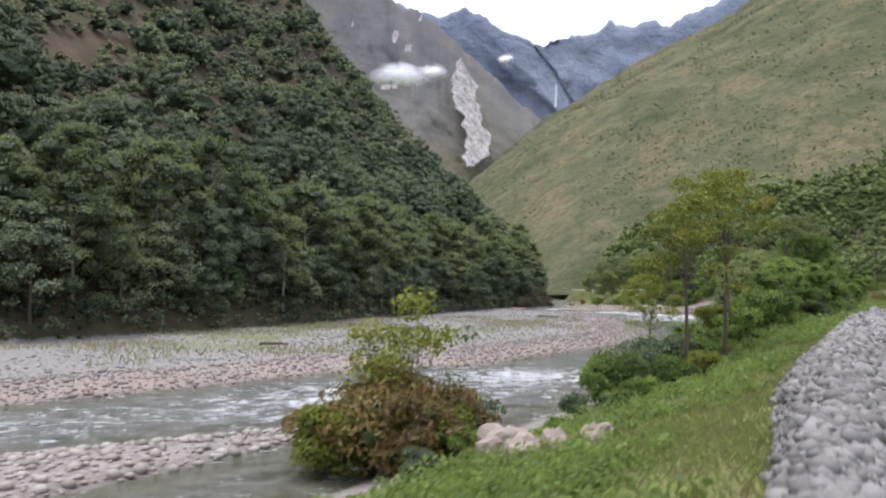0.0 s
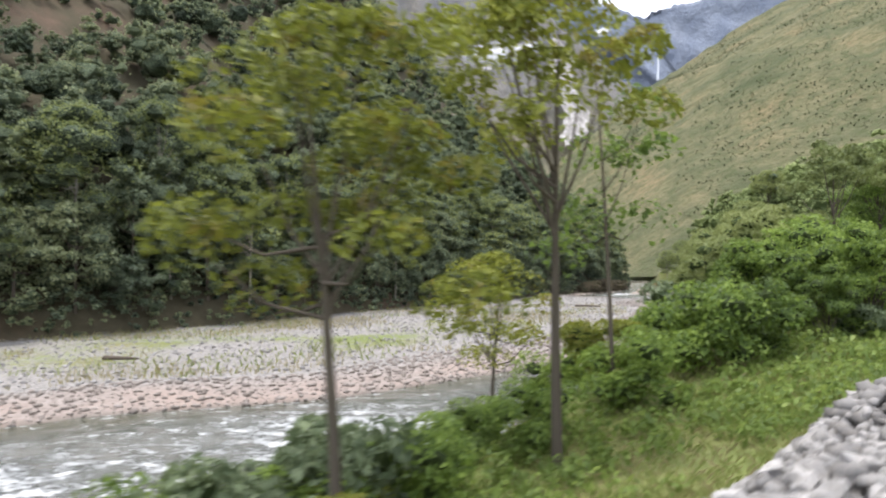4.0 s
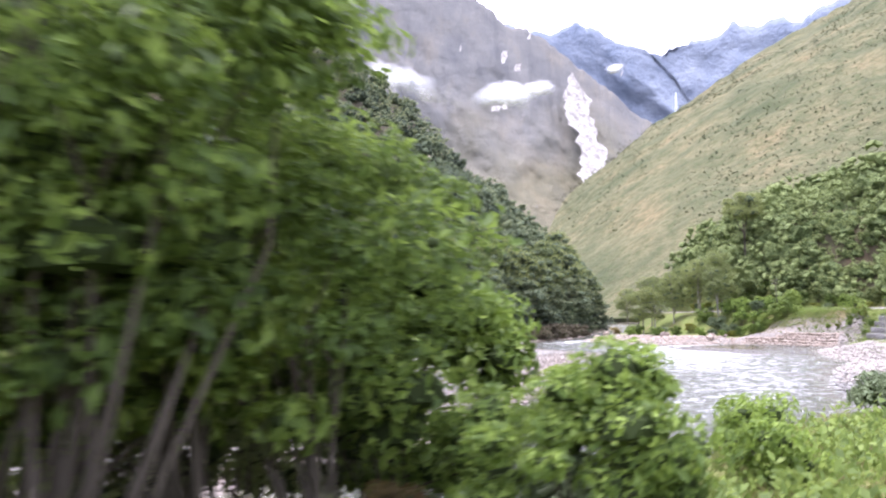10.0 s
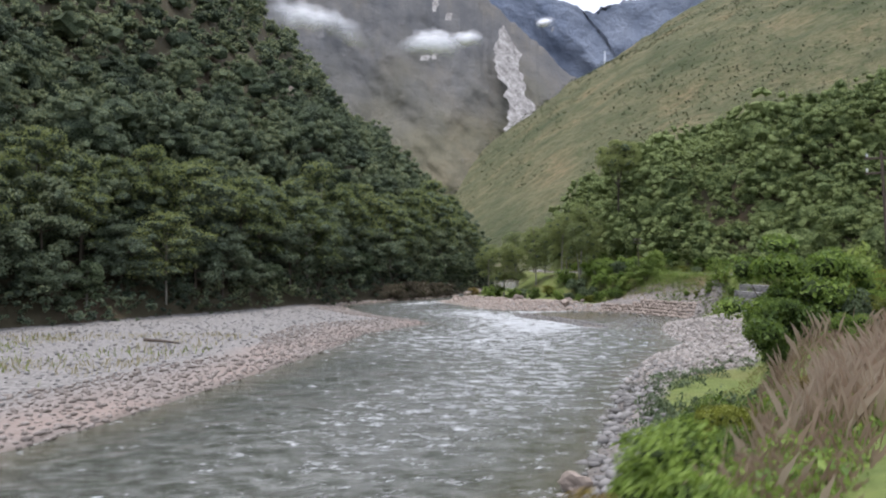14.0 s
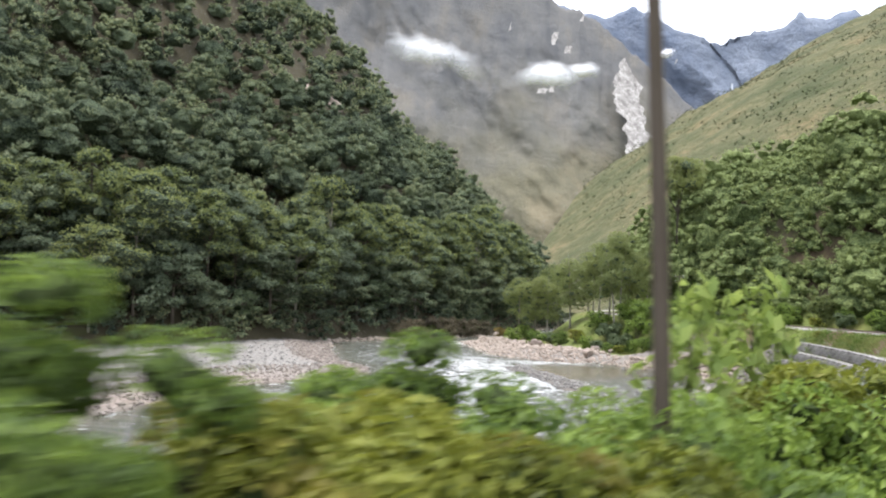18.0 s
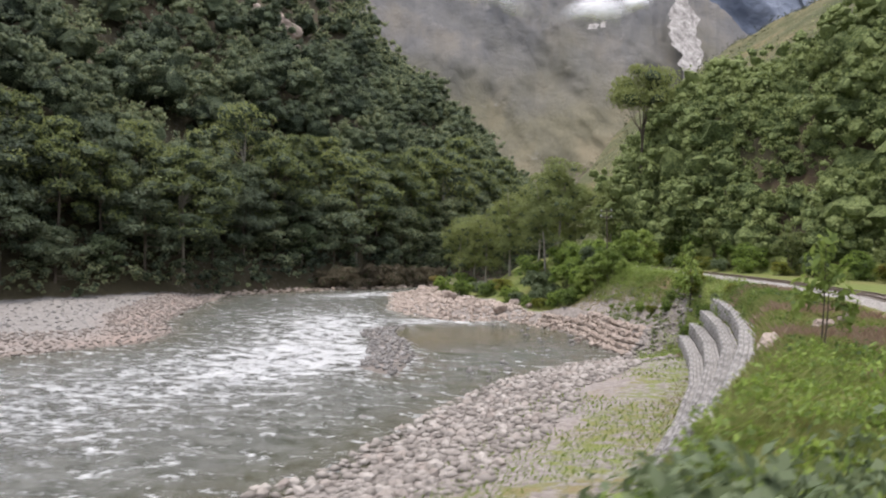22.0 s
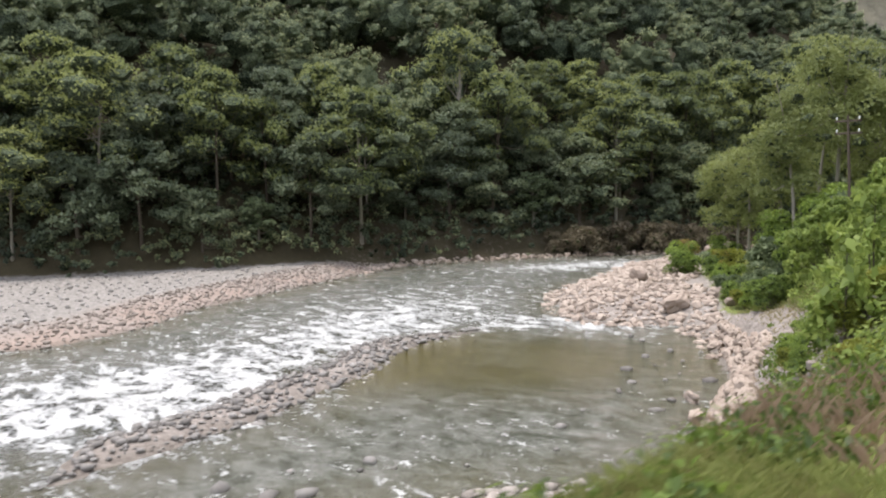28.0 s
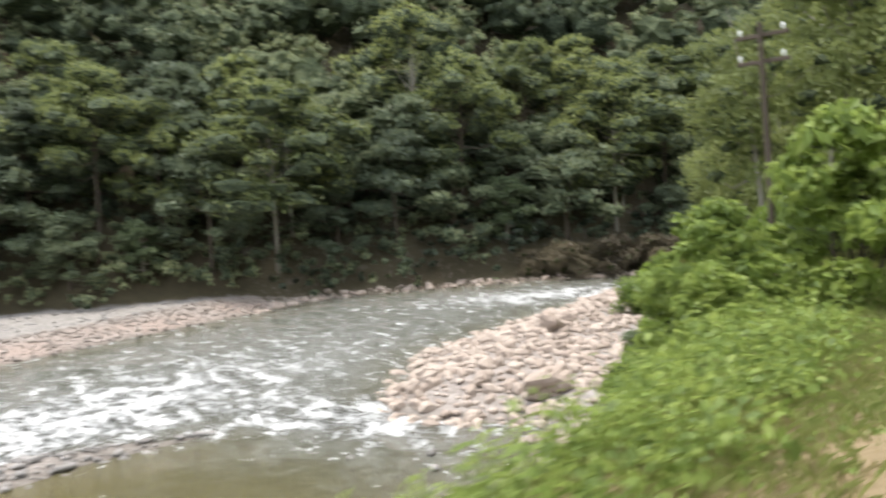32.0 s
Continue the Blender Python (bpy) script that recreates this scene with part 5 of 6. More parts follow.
def weeds(name, label, mat, x0, x1, y0, y1, gap, test, size, leaf, per, seed):
    """Low broad-leaved weeds in clumps over the ground."""
    r = np.random.default_rng(seed)
    p = scatter(x0, x1, y0, y1, gap, r)
    z, zn_ = ground_height(p[:, 0], p[:, 1])
    ok = test(p[:, 0], p[:, 1], zn_, r.random(len(p)))
    p, z = p[ok], z[ok]
    s = size * (0.5 + r.random(len(p)) ** 1.5)
    c = np.stack([p[:, 0], p[:, 1], z + s * 0.25], 1)
    v_, f_ = leaves(c, np.stack([s, s, s * 0.75], 1), np.full(len(c), per), leaf * (0.7 + 0.6 * r.random(len(c))), 0.35, r, 0.3, 1.6, 0.6)
    return tagged(new(name, mesh_from(name, v_, f_, mat)), label, "weeds", kind="stuff")


on_bank = lambda zn_: (zn_["near"] > 1.2) & (zn_["track"] > 3.4) & (zn_["track"] < 14) & (zn_["hill"] <= 0)
weeds("bank_weeds", "leafy green weeds along the railway bank", LIGHT_LEAF, -8, 60, 6, 102, 0.62,
      lambda x, y, zn_, q: on_bank(zn_) & (q < smooth(-0.25, 0.25, fbm(x, y, 7, 3, 501))) & ((y < 78) | (zn_["track"] < 6)) & (line_dist(x, y, TRACK) > np.where((y > 12) & (y < 46), 5.2, 3.4)), 0.55, 0.16, 50, 511)
weeds("trackside_weeds", "low mixed weeds beside the railway", BUSH_LEAF, 58, 112, 98, 192, 0.5,
      lambda x, y, zn_, q: (zn_["near"] > 1.2) & (zn_["track"] > 2.5) & (zn_["track"] < np.where(y > 150, 6, 9)) & (q < np.where((y > 122) & (y < 136), 0.35, 0.95) * smooth(-0.9, -0.2, fbm(x, y, 6, 3, 502))), 0.40, 0.11, 50, 512)
weeds("bend_weeds", "bright green weeds and seedlings on the bank of the bend", BUSH_LEAF, 84, 112, 166, 270, 0.42,
      lambda x, y, zn_, q: (zn_["near"] > np.where(y > 236, 2.4, 3.4)) & (zn_["track"] > 3.0) & (zn_["track"] < 12.5) & ~((y > 184) & (y < 236) & (zn_["track"] > 7.2)) & (q < np.where(y < 184, 0.4, 1.0) * np.where((y > 184) & (y < 216), 0.10, np.where(y > 242, np.where(zn_["track"] < 5.5, 0.06, 0.4), 0.85)) * smooth(-0.3, 0.2, fbm(x, y, 5, 3, 503))), 0.42, 0.13, 50, 513)
weeds("broad_weeds", "broad-leaved green weeds at the start of the bend", PALE_LEAF, 92, 112, 160, 181, 0.5,
      lambda x, y, zn_, q: (zn_["near"] > 3) & (zn_["track"] > 2.8) & (zn_["track"] < 6.2) & (q < 0.95 * smooth(-0.5, 0.1, fbm(x, y, 4, 3, 504))), 0.55, 0.24, 40, 514)
weeds("edge_weeds", "tall soft green weeds along the edge of the bank", LIGHT_LEAF, 92, 108, 230, 266, 0.5,
      lambda x, y, zn_, q: (zn_["near"] > 4.0) & (zn_["track"] > 3.0) & (zn_["track"] < 10.5) & (q < 0.85 * smooth(-0.4, 0.1, fbm(x, y, 4, 3, 506)) * smooth(3.0, 4.2, zn_["track"] + 0.8 * (y < 244))), 0.85, 0.13, 75, 516)
weeds("shore_weeds", "rough weeds between the bank and the shore stones", PALE_LEAF, 54, 98, 104, 170, 0.95,
      lambda x, y, zn_, q: (zn_["near"] > 2.0) & (zn_["track"] > 7.5) & (zn_["track"] < 26) & (q < 0.9 * smooth(-0.4, 0.2, fbm(x, y, 6, 3, 505))), 0.62, 0.20, 40, 515)

# ---- stones ----
def rocks(xy, zs, sizes, r, squash=0.62, rough=0.28):
    """Rounded stones: places and faces of all, 20 faces each."""
    n = len(xy)
    k = 1 + rough * (r.random((n, 12, 1)) * 2 - 1)
    P = ICO_V[None] * k
    P = P * np.stack([sizes * (0.8 + 0.5 * r.random(n)), sizes * (0.7 + 0.4 * r.random(n)), sizes * squash * (0.7 + 0.5 * r.random(n))], 1)[:, None]
    a = r.random(n) * 2 * math.pi
    ca_, sa = np.cos(a)[:, None], np.sin(a)[:, None]
    Q = np.stack([P[..., 0] * ca_ - P[..., 1] * sa, P[..., 0] * sa + P[..., 1] * ca_, P[..., 2]], -1)
    Q += np.concatenate([xy, zs[:, None]], 1)[:, None]
    Fc = ICO_F[None] + (np.arange(n) * 12)[:, None, None]
    return Q.reshape(-1, 3), Fc.reshape(-1, 3)


def stones_in(x0, x1, y0, y1, gap, test, size, r, sink=0.2):
    xy_ = scatter(x0, x1, y0, y1, gap, r)
    z_, zn_ = ground_height(xy_[:, 0], xy_[:, 1])
    ok = test(xy_[:, 0], xy_[:, 1], zn_)
    xy_, z_ = xy_[ok], z_[ok]
    s_ = size * (0.45 + 1.2 * r.random(len(xy_)) ** 2.2)
    return xy_, z_ + s_ * (0.45 - sink), s_


r6 = np.random.default_rng(66)


def stone_stuff(name, label, mat, *sets):
    v_, f_ = join([rocks(a, z_, s_, r6) for a, z_, s_ in sets])
    return tagged(new(name, mesh_from(name, v_, f_, mat, False)), label, "stones", kind="stuff")


bar_near = stones_in(-45, 56, 45, 285, 0.58, lambda x, y, zn_: (zn_["far"] > 0.1) & (zn_["far"] < 9 + 4 * fbm(x, y, 20, 2, 91)) & (zn_["foot"] < -1), 0.19, r6)
stone_stuff("bar_cobbles", "pinkish cobbles along the edge of the gravel bar", PINK_STONE, bar_near)
bar_top = stones_in(-45, 50, 60, 280, 1.15, lambda x, y, zn_: (zn_["far"] >= 7) & (zn_["foot"] < -1) & (r6.random(len(x)) < 0.75), 0.18, r6)
spit_st = stones_in(-45, -4, 2, 47, 0.55, lambda x, y, zn_: zn_["spit"] > 0.05, 0.24, r6)
bank_st = stones_in(46, 92, 104, 180, 0.55, lambda x, y, zn_: (zn_["near"] > -0.4) & (zn_["near"] < 3.2 + 1.5 * fbm(x, y, 6, 2, 94)) & (r6.random(len(x)) < 0.85), 0.26, r6)
stone_stuff("shore_cobbles", "grey and pinkish stones along the near shore", GREY_STONE, bank_st)
stone_stuff("bar_gravel", "pale grey cobbles on top of the gravel bar", GREY_STONE, bar_top)
stone_stuff("spit_cobbles", "reddish cobbles on a low spit in the river", PINK_STONE, spit_st)
islet_st = stones_in(62, 84, 220, 264, 0.36, lambda x, y, zn_: (zn_["islet"] > -0.7 + 1.8 * fbm(x, y, 4, 2, 93)) & (r6.random(len(x)) < 0.75), 0.19, r6, 0.2)
delta_st = stones_in(48, 100, 238, 325, 0.62, lambda x, y, zn_: (zn_["near"] > -0.8) & (zn_["near"] < 13) & (y > 258) & (x + 0.64 * (y - 262) < 87), 0.33, r6)
point_pick = np.argsort(-delta_st[2] * (delta_st[0][:, 0] > 58))[:260]
point_rest = np.setdiff1d(np.arange(len(delta_st[2])), point_pick)
far_edge = stones_in(10, 60, 272, 345, 0.8, lambda x, y, zn_: (zn_["far"] > -0.4) & (zn_["far"] < 2.6), 0.38, r6)
stone_stuff("islet_stones", "wet grey stones of a low gravel strip between the channels", GREY_STONE, islet_st)
stone_stuff("delta_stones", "tumbled pale grey and pinkish stones on the gravel point", PALE_ROCK, tuple(a[point_rest] for a in delta_st), far_edge)
rapids_st = stones_in(66, 92, 206, 262, 2.0, lambda x, y, zn_: (zn_["near"] < 0) & (zn_["near"] > -6) & (r6.random(len(x)) < 0.5), 0.28, r6)
stone_stuff("shallows_stones", "stones breaking the surface of the shallows", GREY_STONE, (rapids_st[0], np.full(len(rapids_st[0]), 0.0), rapids_st[2]))


def stone_mesh(seed, mat, rough=0.25, squash=0.7, cuts=1, angular=True):
    """One rounded stone a metre across."""
    r = np.random.default_rng(seed)
    b_ = bmesh.new()
    bmesh.ops.create_icosphere(b_, subdivisions=cuts, radius=0.5)
    off = r.random(3) * 40
    for v_ in b_.verts:
        k = 1 + rough * (noise.noise(v_.co * 2.2 + Vector(off)) + 0.5 * noise.noise(v_.co * 5 + Vector(off)))
        v_.co = Vector((v_.co.x * k, v_.co.y * k * (0.75 + 0.3 * r.random() * 0), v_.co.z * k * squash))
    me = bpy.data.meshes.new("stone")
    b_.to_mesh(me)
    b_.free()
    me.materials.append(mat)
    if not angular:
        me.polygons.foreach_set("use_smooth", np.ones(len(me.polygons), bool))
    return me


# the beach below the gabions: the nearest stones one by one, the rest as one
beach_root = tagged(new("stone_beach"), "bank of loose grey river stones with weeds between", "stones")
in_beach = lambda x, y, zn_: (zn_["near"] > -0.5) & (zn_["near"] < 9 + 2 * fbm(x, y, 6, 2, 95)) & (y > 166) & (y < 241)
a_, z_, s_ = stones_in(70, 104, 166, 241, 0.44, in_beach, 0.25, r6)
pick = np.argsort(-s_)[:300]
rest = np.setdiff1d(np.arange(len(s_)), pick)
stone_kinds = [stone_mesh(200 + k, BEACH_STONE if k % 3 else PINK_STONE, 0.3, 0.68) for k in range(7)]
v_, f_ = rocks(a_[rest], z_[rest], s_[rest], r6)
tagged(part("small_stones", mesh_from("small_stones", v_, f_, BEACH_STONE), beach_root), kind="stuff")
for k, i in enumerate(pick):
    d = 2.0 * s_[i]
    part("stone", stone_kinds[k % 7], beach_root, m=Matrix.LocRotScale((a_[i, 0], a_[i, 1], z_[i]), Euler((r6.normal() * 0.25, r6.normal() * 0.25, r6.random() * 6.28)), (d, d * 0.8, d)))

# the gravel point: its largest stones one by one
point_root = tagged(new("stone_point"), "spread of tumbled pale stones on the gravel point", "stones")
point_kinds = [stone_mesh(220 + k, PALE_ROCK, 0.45, 0.7) for k in range(6)]
for k, i in enumerate(point_pick):
    d = 2.1 * delta_st[2][i]
    part("stone", point_kinds[k % 6], point_root, m=Matrix.LocRotScale((delta_st[0][i, 0], delta_st[0][i, 1], delta_st[1][i]), Euler((r6.normal() * 0.3, r6.normal() * 0.3, r6.random() * 6.28)), (d, d * 0.8, d)))

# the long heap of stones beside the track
# near-black core sheet that closes the gaps between the heaped stones
he = Mat("dark_heap_core")
DARK_CORE = he.done(he.mix(he.noise(5, 5), (0.03, 0.029, 0.028), (0.085, 0.08, 0.075)), 0.95, he.bump(he.noise(9), 0.8, 0.08))
heap = tagged(new("stone_heap"), "long heap of grey quarried stones beside the track", "stone heap")
n_h = 5000
HEAP_S, HEAP_W = [5, 7, 14, 23, 29, 48, 53], [0.1, 0.35, 1.15, 2.3, 2.8, 2.9, 0.5]
hs = 5 + 48 * r6.random(n_h)
ho = r6.random(n_h)
width = np.interp(hs, HEAP_S, HEAP_W)
hoff = 0.2 + (width + 0.55) * ho
hx, hy = U[0] * hs + N[0] * hoff, U[1] * hs + N[1] * hoff
hz, _ = ground_height(hx, hy)
prof = np.sin(np.pi * np.clip(0.12 + 0.88 * ho, 0, 1)) ** 0.8 * np.clip(0.25 + width / 2.9, 0, 1) * (1.0 + 0.25 * fbm(hs, hs * 0, 5, 2, 97))
hz = hz + 1.05 * prof - 0.02 + 0.10 * r6.random(n_h)
hsz = 0.075 + 0.12 * r6.random(n_h) ** 1.8
core_s, core_o = np.meshgrid(np.linspace(4.8, 53.2, 64), np.linspace(0, 1, 12))
cw = np.interp(core_s, HEAP_S, HEAP_W)
co_ = 0.2 + 0.55 * core_o + cw * core_o
cx_, cy_ = U[0] * core_s + N[0] * co_, U[1] * core_s + N[1] * co_
cz_, _ = ground_height(cx_, cy_)
cz_ = cz_ - 0.05 + 0.92 * np.sin(np.pi * np.clip(0.12 + 0.88 * core_o, 0, 1)) ** 0.8 * np.clip(0.25 + cw / 2.9, 0, 1) * (1.0 + 0.25 * fbm(core_s, core_s * 0, 5, 2, 97))
part("heap_core", mesh_from("heap_core", np.stack([cx_.ravel(), cy_.ravel(), cz_.ravel()], 1), grid_faces(64, 12), DARK_CORE, True), heap)
pick = np.argsort(-hsz + 0.004 * np.abs(hs - 40))[:300]
rest = np.setdiff1d(np.arange(n_h), pick)
v_, f_ = rocks(np.stack([hx[rest], hy[rest]], 1), hz[rest], hsz[rest] * 1.15, r6, 0.75, 0.42)
tagged(part("rubble", mesh_from("rubble", v_, f_, GREY_STONE), heap), kind="stuff")
heap_kinds = [stone_mesh(240 + k, GREY_STONE, 0.8, 0.72, 2, True) for k in range(9)]
for k, i in enumerate(pick):
    d = 2.0 * hsz[i]
    part("stone", heap_kinds[k % 9], heap, m=Matrix.LocRotScale((hx[i], hy[i], hz[i]), Euler((r6.normal() * 0.4, r6.normal() * 0.4, r6.random() * 6.28)), (d, d * 0.78, d)))

# the wall of boulders that guards the railway
wall = tagged(new("boulder_wall"), "rough wall of pale stacked boulders guarding the bank", "rock wall")
boulder_kinds = [stone_mesh(260 + k, PALE_ROCK, 0.6, 0.8, 3) for k in range(7)]
WALL_FOOT = [(102.6, 237.4), (100.2, 238.4), (97.6, 240), (95.2, 244), (93.6, 248), (91.6, 254), (88.6, 258.8), (85, 263)]
wl_ = np.concatenate([[0], np.cumsum([math.dist(a, b_) for a, b_ in zip(WALL_FOOT[:-1], WALL_FOOT[1:])])])
for course in range(5):
    q = 0.3 + 0.35 * (course % 2)
    while q < wl_[-1] - 2.5 * course * (course > 2):
        d = 0.72 + 0.42 * r6.random()
        x, y = np.interp(q, wl_, [p[0] for p in WALL_FOOT]), np.interp(q, wl_, [p[1] for p in WALL_FOOT])
        x2, y2 = np.interp(q + 0.5, wl_, [p[0] for p in WALL_FOOT]), np.interp(q + 0.5, wl_, [p[1] for p in WALL_FOOT])
        turn = math.atan2(y2 - y, x2 - x)
        back = 0.15 + 0.36 * course + 0.18 * r6.random()
        part("boulder", boulder_kinds[int(r6.integers(7))], wall, m=Matrix.LocRotScale((x + math.sin(turn) * back, y - math.cos(turn) * back, 0.15 + 0.58 * course + 0.1 * r6.random()),
             Euler((r6.normal() * 0.22, r6.normal() * 0.22, turn + r6.normal() * 0.3 + 3.14 * int(r6.integers(2)))), (d * 1.2, d * 0.95, d * 0.92)))
        q += d * 0.98

# single boulders
def boulder(x, y, d, label, turn=0.0, lift=0.25, kind=0, flat=1.0):
    ob = tagged(new("boulder", boulder_kinds[kind]), label, "boulder")
    ob.matrix_basis = Matrix.LocRotScale((x, y, max(height_at(x, y), 0) + lift * d), Euler((0.1, 0.15, radians(turn))), (d * 1.2, d, d * flat))
    return ob


for k, (x, y, d, lab) in enumerate(((107.2, 199.8, 0.8, "pale angular boulder in rusty grass"), (108.4, 201.8, 0.8, "pale rounded boulder in rusty grass"), (104.6, 194.2, 0.9, "dark broken boulder beside a sapling"),
                                    (63.2, 126.2, 1.1, "dark wet rock at the foot of the bank"), (64.6, 129.2, 1.3, "grey rock at the foot of the bank"), (66.2, 133.0, 1.1, "grey rock at the foot of the bank"), (67.2, 136.6, 1.2, "dark wet rock at the foot of the bank"), (65.4, 131.0, 0.8, "pale rock at the foot of the bank"), (2.6, 23.4, 1.4, "large grey boulder below the bank"), (3.6, 24.0, 1.2, "pale grey boulder below the bank"), (2.4, 28.4, 1.7, "tall grey boulder hung with dry vines"),
                                    (5.0, 24.2, 1.1, "flat pale boulder in the grass"), (78.6, 269.4, 2.1, "big pale boulder on the gravel point"), (69, 278.5, 2.0, "angular pale boulder on the gravel point"),
                                    (79.8, 274, 1.6, "pinkish boulder on the gravel point"), (56, 317, 2.6, "big pale rock at the water's edge"), (59, 315, 2.2, "big grey rock at the water's edge"), (53, 313, 1.8, "low grey rock at the water's edge"),
                                    (62, 290, 1.6, "grey rock on the gravel point"), (93.6, 246.4, 0.8, "square pale rock at the waterline"), (91.9, 249, 0.75, "pale rock at the waterline"), (86.6, 261, 0.9, "pale rock at the waterline"),
                                    (82.5, 271, 1.1, "grey rock among loose stones"), (75, 268, 1.0, "grey rock among loose stones"), (66, 283, 1.1, "grey rock among loose stones"), (73.5, 274.5, 1.2, "pinkish rock among loose stones"))):
    boulder(x, y, d, lab, 53 * k, 0.22, k % 7)

for x, y, d, tn in ((-16, 373, 11.0, 20), (-9, 369, 8.5, 70), (-20, 366, 7.0, 130), (-13, 363, 6.0, 200)):
    boulder(x, y, d, "bare grey crag of rock in the forest", tn, 0.12, int(d) % 7, 1.1)

# a thin waterfall far up the blue mountain
fw = Mat("far_waterfall")
FALL = fw.done(fw.mix(fw.noise(0.1), (0.55, 0.60, 0.68), (0.75, 0.78, 0.82)), 0.6)
top_, foot_ = ((550, 3484, 955), (545, 3485, 850))
v_, f_ = tube([top_, tuple((a + c) / 2 + 2 for a, c in zip(top_, foot_)), foot_], [3.5, 4.5, 6.0], 6)
tagged(new("waterfall", mesh_from("waterfall", v_, f_, FALL, True)), "thin white waterfall on the distant mountain", "waterfall")

# a driftwood log on the bar
v_, f_ = tube([(24.5, 187.5, 1.35), (27, 186.5, 1.32), (29.5, 185.2, 1.22)], [0.2, 0.17, 0.1], 8)
tagged(new("driftwood_log", mesh_from("driftwood_log", v_, f_, POLE_WOOD, True)), "dark driftwood log lying on the gravel bar", "log")
v_, f_ = tube([(-22, 95, 1.25), (-20, 94.4, 1.3), (-18.5, 94.8, 1.2)], [0.22, 0.18, 0.1], 8)
tagged(new("driftwood_log", mesh_from("driftwood_log", v_, f_, POLE_WOOD, True)), "short dark log among grass on the bar", "log")

# ---- gabion steps ----
def basket_mesh():
    """A wire basket packed with stones, two metres long."""
    r = np.random.default_rng(5)
    pts, sz = [], []
    for ix in range(9):
        for iz in range(5):
            for iy in range(5):
                if iy in (0, 4) or iz == 4 or ix in (0, 8):
                    pts.append((-0.92 + 1.84 * ix / 8, -0.42 + 0.84 * iy / 4, 0.1 + 0.8 * iz / 4))
                    sz.append(0.13 + 0.03 * r.random())
    pts = np.array(pts)
    v1, f1 = rocks(pts[:, :2], pts[:, 2], np.array(sz), r, 0.95, 0.25)
    c0 = np.array([(x, y, z) for z in (0.05, 0.93) for y in (-0.45, 0.45) for x in (-0.96, 0.96)])
    f0 = np.array([(0, 1, 5), (0, 5, 4), (1, 3, 7), (1, 7, 5), (3, 2, 6), (3, 6, 7), (2, 0, 4), (2, 4, 6), (4, 5, 7), (4, 7, 6), (0, 2, 3), (0, 3, 1)])
    return join([(v1, f1), (c0, f0)])


v_, f_ = basket_mesh()
basket_me = mesh_from("stone_fill", v_, f_, GREY_STONE)
wm = Mat("galvanised_wire")
WIRE = wm.done(wm.mix(wm.noise(8), (0.30, 0.30, 0.30), (0.45, 0.45, 0.44)), 0.5, Metallic=0.8)
wires = []
for k in range(7):
    x = -1.0 + 2.0 * k / 6
    wires.append(tube([(x, -0.53, 0.02), (x, -0.53, 1.0), (x, 0.53, 1.0)], [0.012] * 3, 4))
for k in range(4):
    z = 0.05 + 0.31 * k
    wires.append(tube([(-1.0, -0.535, z), (1.0, -0.535, z)], [0.012] * 2, 4))
v_, f_ = join(wires)
wire_me = mesh_from("wire", v_, f_, WIRE)
sl_ = np.concatenate([[0], np.cumsum([math.dist(a, b_) for a, b_ in zip(STEPS[:-1], STEPS[1:])])])
for tier in range(4):
    q = 1.0
    while q < sl_[-1] - 1.2:
        x, y = np.interp(q, sl_, [p[0] for p in STEPS]), np.interp(q, sl_, [p[1] for p in STEPS])
        x2, y2 = np.interp(q + 0.5, sl_, [p[0] for p in STEPS]), np.interp(q + 0.5, sl_, [p[1] for p in STEPS])
        turn = math.atan2(y2 - y, x2 - x)
        inx, iny = math.sin(turn), -math.cos(turn)
        root = tagged(new("gabion"), "grey stone-filled wire gabion basket", "gabion", "gabion steps above the beach")
        root.matrix_basis = Matrix.Translation((x + inx * 0.85 * tier, y + iny * 0.85 * tier, 1.9 + 1.1 * tier)) @ pose(0, 0, 0, 0, 0, math.degrees(turn) + 180)
        part("stone_fill", basket_me, root)
        part("wire_netting", wire_me, root)
        q += 2.04

# ---- the railway ----
steel = Mat("worn_rail_steel")
STEEL = steel.done(steel.mix(steel.noise(5), (0.18, 0.12, 0.085), (0.34, 0.30, 0.27)), 0.45, Metallic=0.7)
tr_len = np.concatenate([[0], np.cumsum([math.dist(a, b_) for a, b_ in zip(TRACK[:-1], TRACK[1:])])])


def on_track(q, off=0.0):
    x, y = np.interp(q, tr_len, [p[0] for p in TRACK]), np.interp(q, tr_len, [p[1] for p in TRACK])
    x2, y2 = np.interp(q + 1.5, tr_len, [p[0] for p in TRACK]), np.interp(q + 1.5, tr_len, [p[1] for p in TRACK])
    x1, y1 = np.interp(q - 1.5, tr_len, [p[0] for p in TRACK]), np.interp(q - 1.5, tr_len, [p[1] for p in TRACK])
    turn = math.atan2(y2 - y1, x2 - x1)
    return x - math.sin(turn) * off, y + math.cos(turn) * off, float(track_height(y)), turn


railway = tagged(new("railway_track"), "narrow-gauge railway track on stone ballast", "railway", kind="structure")
q0, q1 = tr_len[5], tr_len[-2]
